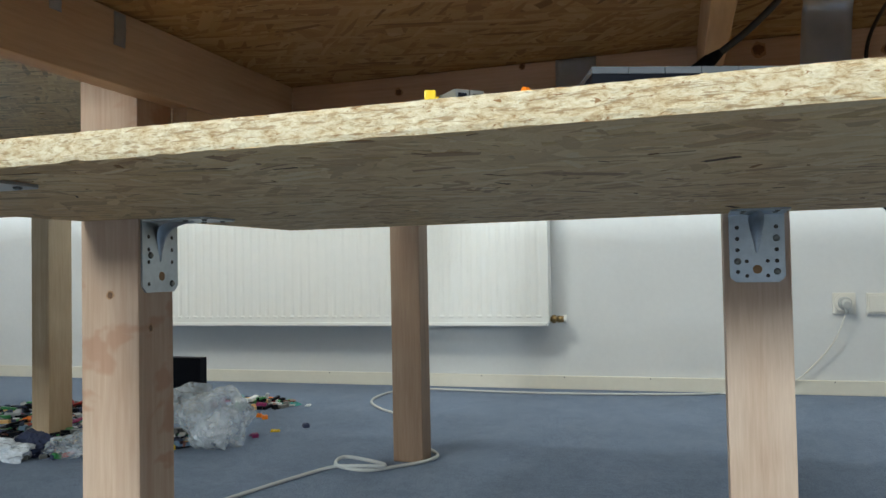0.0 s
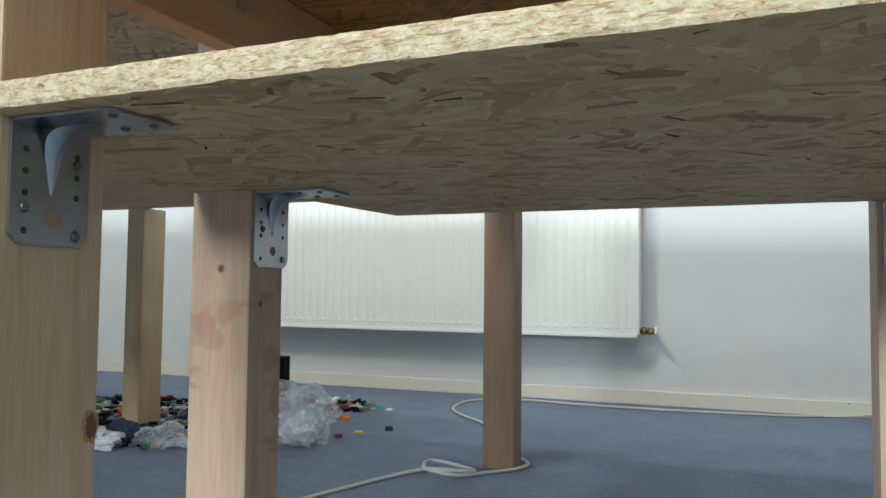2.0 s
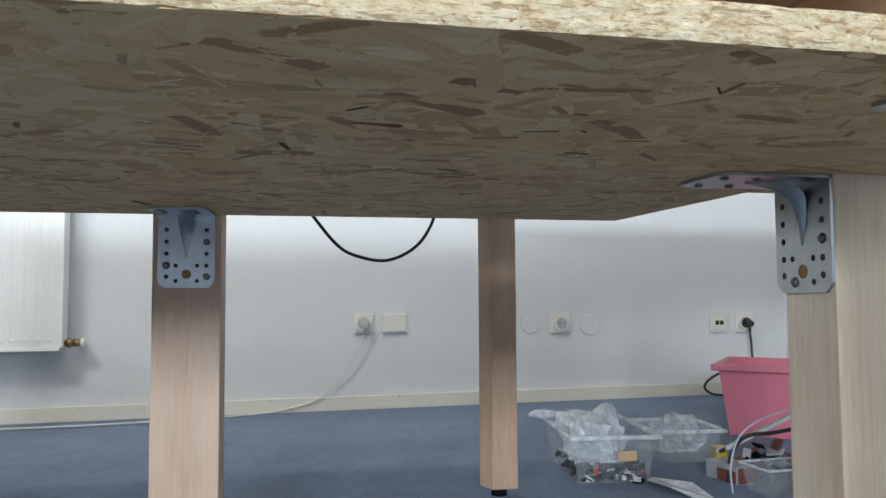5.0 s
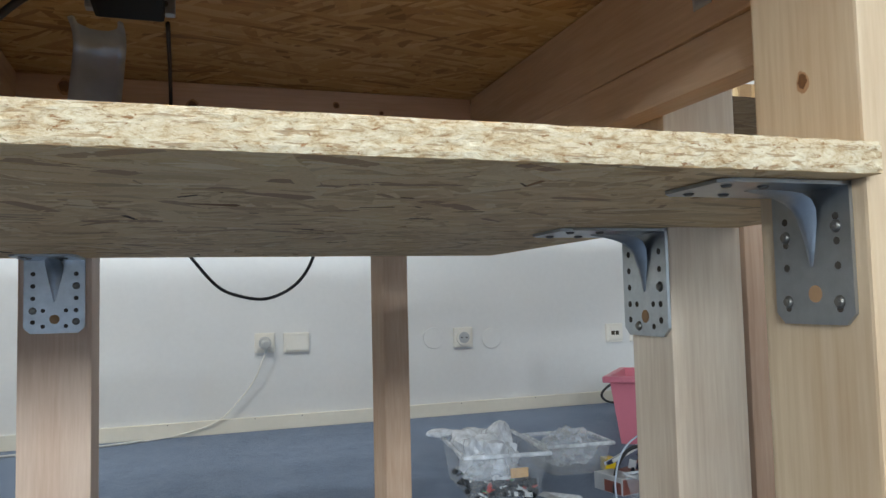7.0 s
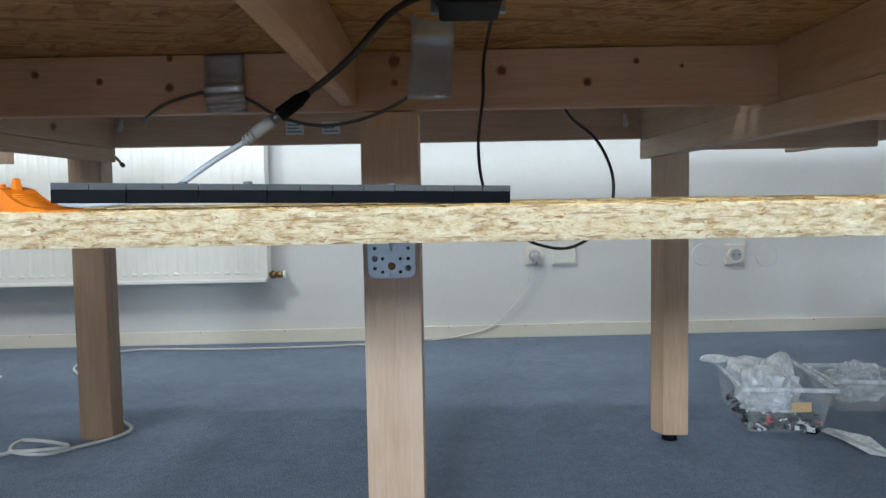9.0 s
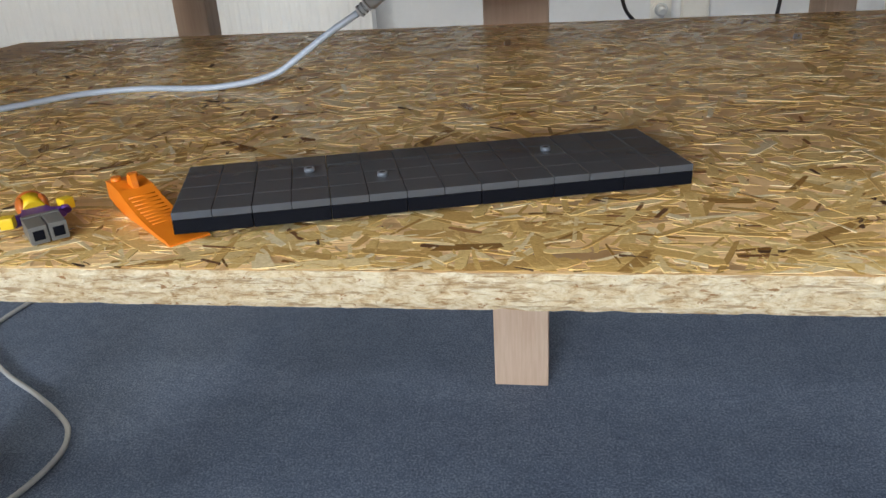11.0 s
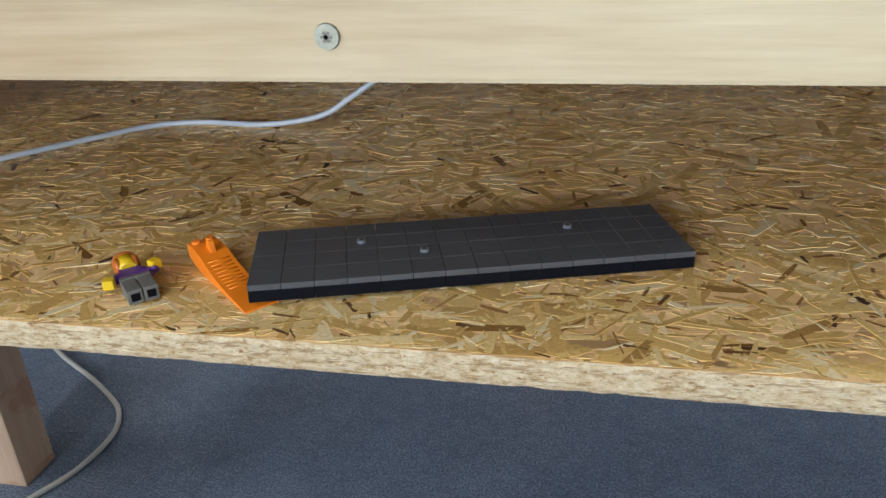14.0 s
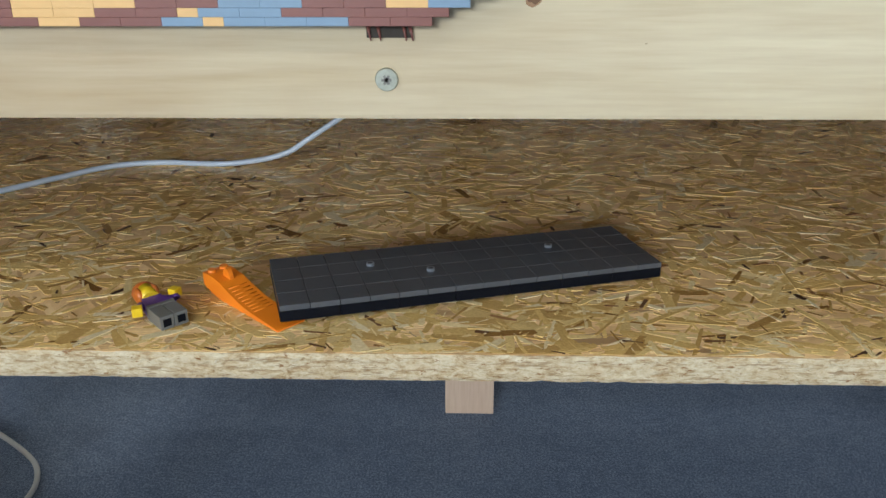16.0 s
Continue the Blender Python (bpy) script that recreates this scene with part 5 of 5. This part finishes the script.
crumpled("dark_pouch", (-1.435, 1.085, 0), (0.05, 0.035, 0.030), NAVY, "dark blue cloth pouch at a table leg", "pouch", 6, amp=0.4)
solo("black_box", boxm(-1.52, -1.371, 1.62, 1.655, 0.0, 0.167, bevel=0.003), BLACK, "plain black cardboard box standing on the carpet", "box")

# ---- tubs and clutter at the far side ----
def tub(name, c, w, d, h, spin, mat, label, rim=0.008):
    t = thing(name, c, label, "tub")
    m = Matrix.Translation(c) @ Matrix.Rotation(spin, 4, "Z")
    b = bmesh.new()
    th = 0.002
    k = 0.84
    o = [[b.verts.new(m @ Vector((sx * w / 2 * f, sy * d / 2 * f, z))) for sx, sy in ((-1, -1), (1, -1), (1, 1), (-1, 1))] for f, z in ((k, 0.001), (1, h))]
    i_ = [[b.verts.new(m @ Vector((sx * (w / 2 * f - th), sy * (d / 2 * f - th), z))) for sx, sy in ((-1, -1), (1, -1), (1, 1), (-1, 1))] for f, z in ((k, 0.003), (1, h))]
    b.faces.new(o[0][::-1]), b.faces.new(i_[0])
    for q in range(4):
        n_ = (q + 1) % 4
        b.faces.new((o[0][q], o[0][n_], o[1][n_], o[1][q]))
        b.faces.new((i_[0][n_], i_[0][q], i_[1][q], i_[1][n_]))
        b.faces.new((o[1][q], o[1][n_], i_[1][n_], i_[1][q]))
    part("body", b, mat, t)
    b = bmesh.new()
    for x0, x1, y0, y1 in ((-w / 2 - rim, w / 2 + rim, -d / 2 - rim, -d / 2), (-w / 2 - rim, w / 2 + rim, d / 2, d / 2 + rim), (-w / 2 - rim, -w / 2, -d / 2, d / 2), (w / 2, w / 2 + rim, -d / 2, d / 2)):
        box(b, x0, x1, y0, y1, h - rim, h + 0.001, bevel=0.002, segs=1, m=m)
    part("rim", b, TUB_RIM if mat is TUB else mat, t)
    return m


m1 = tub("clear_tub", (0.878, 1.332, 0), 0.172, 0.275, 0.10, -0.12, TUB, "milky plastic tub full of bags and toy bricks")
bm = bmesh.new()
for k in range(330):
    q = m1 @ Vector((rb.uniform(-0.066, 0.066), rb.choice((rb.uniform(-0.112, -0.085), rb.uniform(-0.105, 0.09))), 0.005 + rb.uniform(0, 0.026)))
    w_, d_, h_ = rb.choice(((0.016, 0.016, 0.0096), (0.008, 0.016, 0.0096), (0.016, 0.024, 0.0032)))
    box(bm, -w_ / 2, w_ / 2, -d_ / 2, d_ / 2, 0, h_, mat=rb.choice((0,) * 16 + (1, 1, 2, 3)), m=Matrix.Translation(q) @ Matrix.Rotation(rb.uniform(0, 6.3), 4, "Z") @ Matrix.Rotation(rb.gauss(0, 0.4), 4, "X"))
solo("toy_brick_filling", bm, [BLACK, PAPER, GREEN, RED], "mostly black loose toy bricks filling a tub", "toy bricks", "stuff")
crumpled("white_bag", (0.872, 1.335, 0.040), (0.064, 0.095, 0.085), WHITE_FILM, "crumpled white plastic bag inside a tub", "bag", 7, flat=0.12, amp=0.62, fine=0.35)
crumpled("clear_bag", (0.850, 1.255, 0.042), (0.048, 0.034, 0.030), FILM, "shiny clear bag inside a tub", "bag", 8, flat=0.6, amp=0.6, fine=0.6)
solo("orange_slip", boxm(0.875, 0.915, 1.213, 1.2145, 0.045, 0.065, bevel=0.0005), LIGHT_ORANGE, "orange and white printed slip in a tub", "slip")
crumpled("white_strip", (0.800, 1.45, 0.098), (0.035, 0.012, 0.010), WHITE_FILM, "torn white plastic strip on the tub's rim", "strip", 9)
m2 = tub("clear_tub", (1.115, 1.43, 0), 0.155, 0.165, 0.076, -0.08, TUB, "milky plastic tub with crumpled clear film")
crumpled("clear_bag", (1.120, 1.43, 0.02), (0.062, 0.062, 0.05), FILM, "crumpled clear film inside a tub", "bag", 10, flat=0.5, amp=0.6, fine=0.5)
crumpled("white_bag", (1.125, 1.45, 0.03), (0.032, 0.035, 0.045), FILM, "crumpled filmy bag inside a tub", "bag", 11, flat=0.5, amp=0.6, fine=0.5)
tub("pink_bin", (1.56, 1.65, 0), 0.30, 0.26, 0.19, -0.7, PINK, "pink plastic storage bin standing on the carpet", rim=0.016)
bm = bmesh.new()
vs = [bm.verts.new(p) for p in ((0.940, 1.225, 0.002), (0.962, 1.242, 0.003), (1.000, 1.150, 0.012), (0.995, 1.055, 0.003), (0.960, 1.075, 0.003), (0.943, 1.135, 0.010))]
fc = bm.faces.new(vs)
r_ = bmesh.ops.extrude_face_region(bm, geom=[fc])
bmesh.ops.translate(bm, verts=[g for g in r_["geom"] if isinstance(g, bmesh.types.BMVert)], vec=(0, 0, 0.001))
solo("plastic_tag", bm, WHITE_FILM, "flat white plastic offcut on the carpet", "offcut")
carton = thing("silver_carton", (1.115, 1.20, 0), "small silvery carton with dull red sides on the carpet", "carton")
cm = Matrix.Translation((1.115, 1.20, 0)) @ Matrix.Rotation(0.18, 4, "Z")
part("body", boxm(-0.025, 0.025, -0.045, 0.045, 0, 0.036, bevel=0.002, m=cm), LIGHT_GREY, carton)
part("end_panel", boxm(-0.023, 0.023, -0.0462, -0.0448, 0.002, 0.033, m=cm), BROWN_RED, carton, "dull red end panel")
part("side_panel", boxm(-0.0262, -0.0248, -0.042, 0.010, 0.002, 0.026, m=cm), BROWN_RED, carton, "dull red side panel")
solo("yellow_cap", boxm(-0.014, 0.014, -0.014, 0.014, 0, 0.03, bevel=0.004, m=Matrix.Translation((1.200, 1.385, 0.0))), YELLOW, "small yellow plastic cap on the carpet", "cap")
for k in range(44):
    a, d = rb.uniform(0, 6.28), math.sqrt(rb.random())
    toy_brick(1.235 + 0.10 * d * math.cos(a), 1.215 + 0.09 * d * math.sin(a), (1 - d) * rb.uniform(0, 0.11), lean=rb.gauss(0, 0.6), mat=rb.choice([BLACK, BLACK, BLACK, NAVY, STEEL_BLUE, ZINC, PAPER, BROWN_RED]))
cable("loose_lead", [(1.090, 1.170, 0.004), (1.110, 1.190, 0.05), (1.150, 1.200, 0.085), (1.200, 1.180, 0.095), (1.270, 1.170, 0.105), (1.330, 1.180, 0.10)], 0.004, BLACK_CABLE, "black lead lying over loose toy bricks")
cable("loose_lead", [(1.050, 1.090, 0.003), (1.060, 1.110, 0.05), (1.100, 1.140, 0.10), (1.170, 1.160, 0.13), (1.270, 1.170, 0.15)], 0.0018, BLUE_WHITE, "bluish white lead lying over loose toy bricks")
tub("clear_tray", (1.165, 1.085, 0), 0.15, 0.085, 0.055, 0.05, TUB, "small clear plastic tray before loose toy bricks", rim=0.004)
pouch = thing("striped_pouch", (1.22, 1.25, 0.05), "flat dark pouch with white edges on loose toy bricks", "pouch")
pm = Matrix.Translation((1.215, 1.25, 0.083)) @ Matrix.Rotation(-0.38, 4, "Y") @ Matrix.Rotation(-0.35, 4, "X")
part("cloth", boxm(-0.095, 0.095, -0.018, 0.018, -0.004, 0.004, bevel=0.003, m=pm), NAVY, pouch)
for y0, y1 in ((-0.030, -0.0185), (0.0185, 0.030)):
    part("white_edge", boxm(-0.095, 0.095, y0, y1, -0.003, 0.005, bevel=0.002, m=pm), PAPER, pouch, "white edge band")
heap(0.86, 0.50, 0.10, 0.10, 12, 0.06)
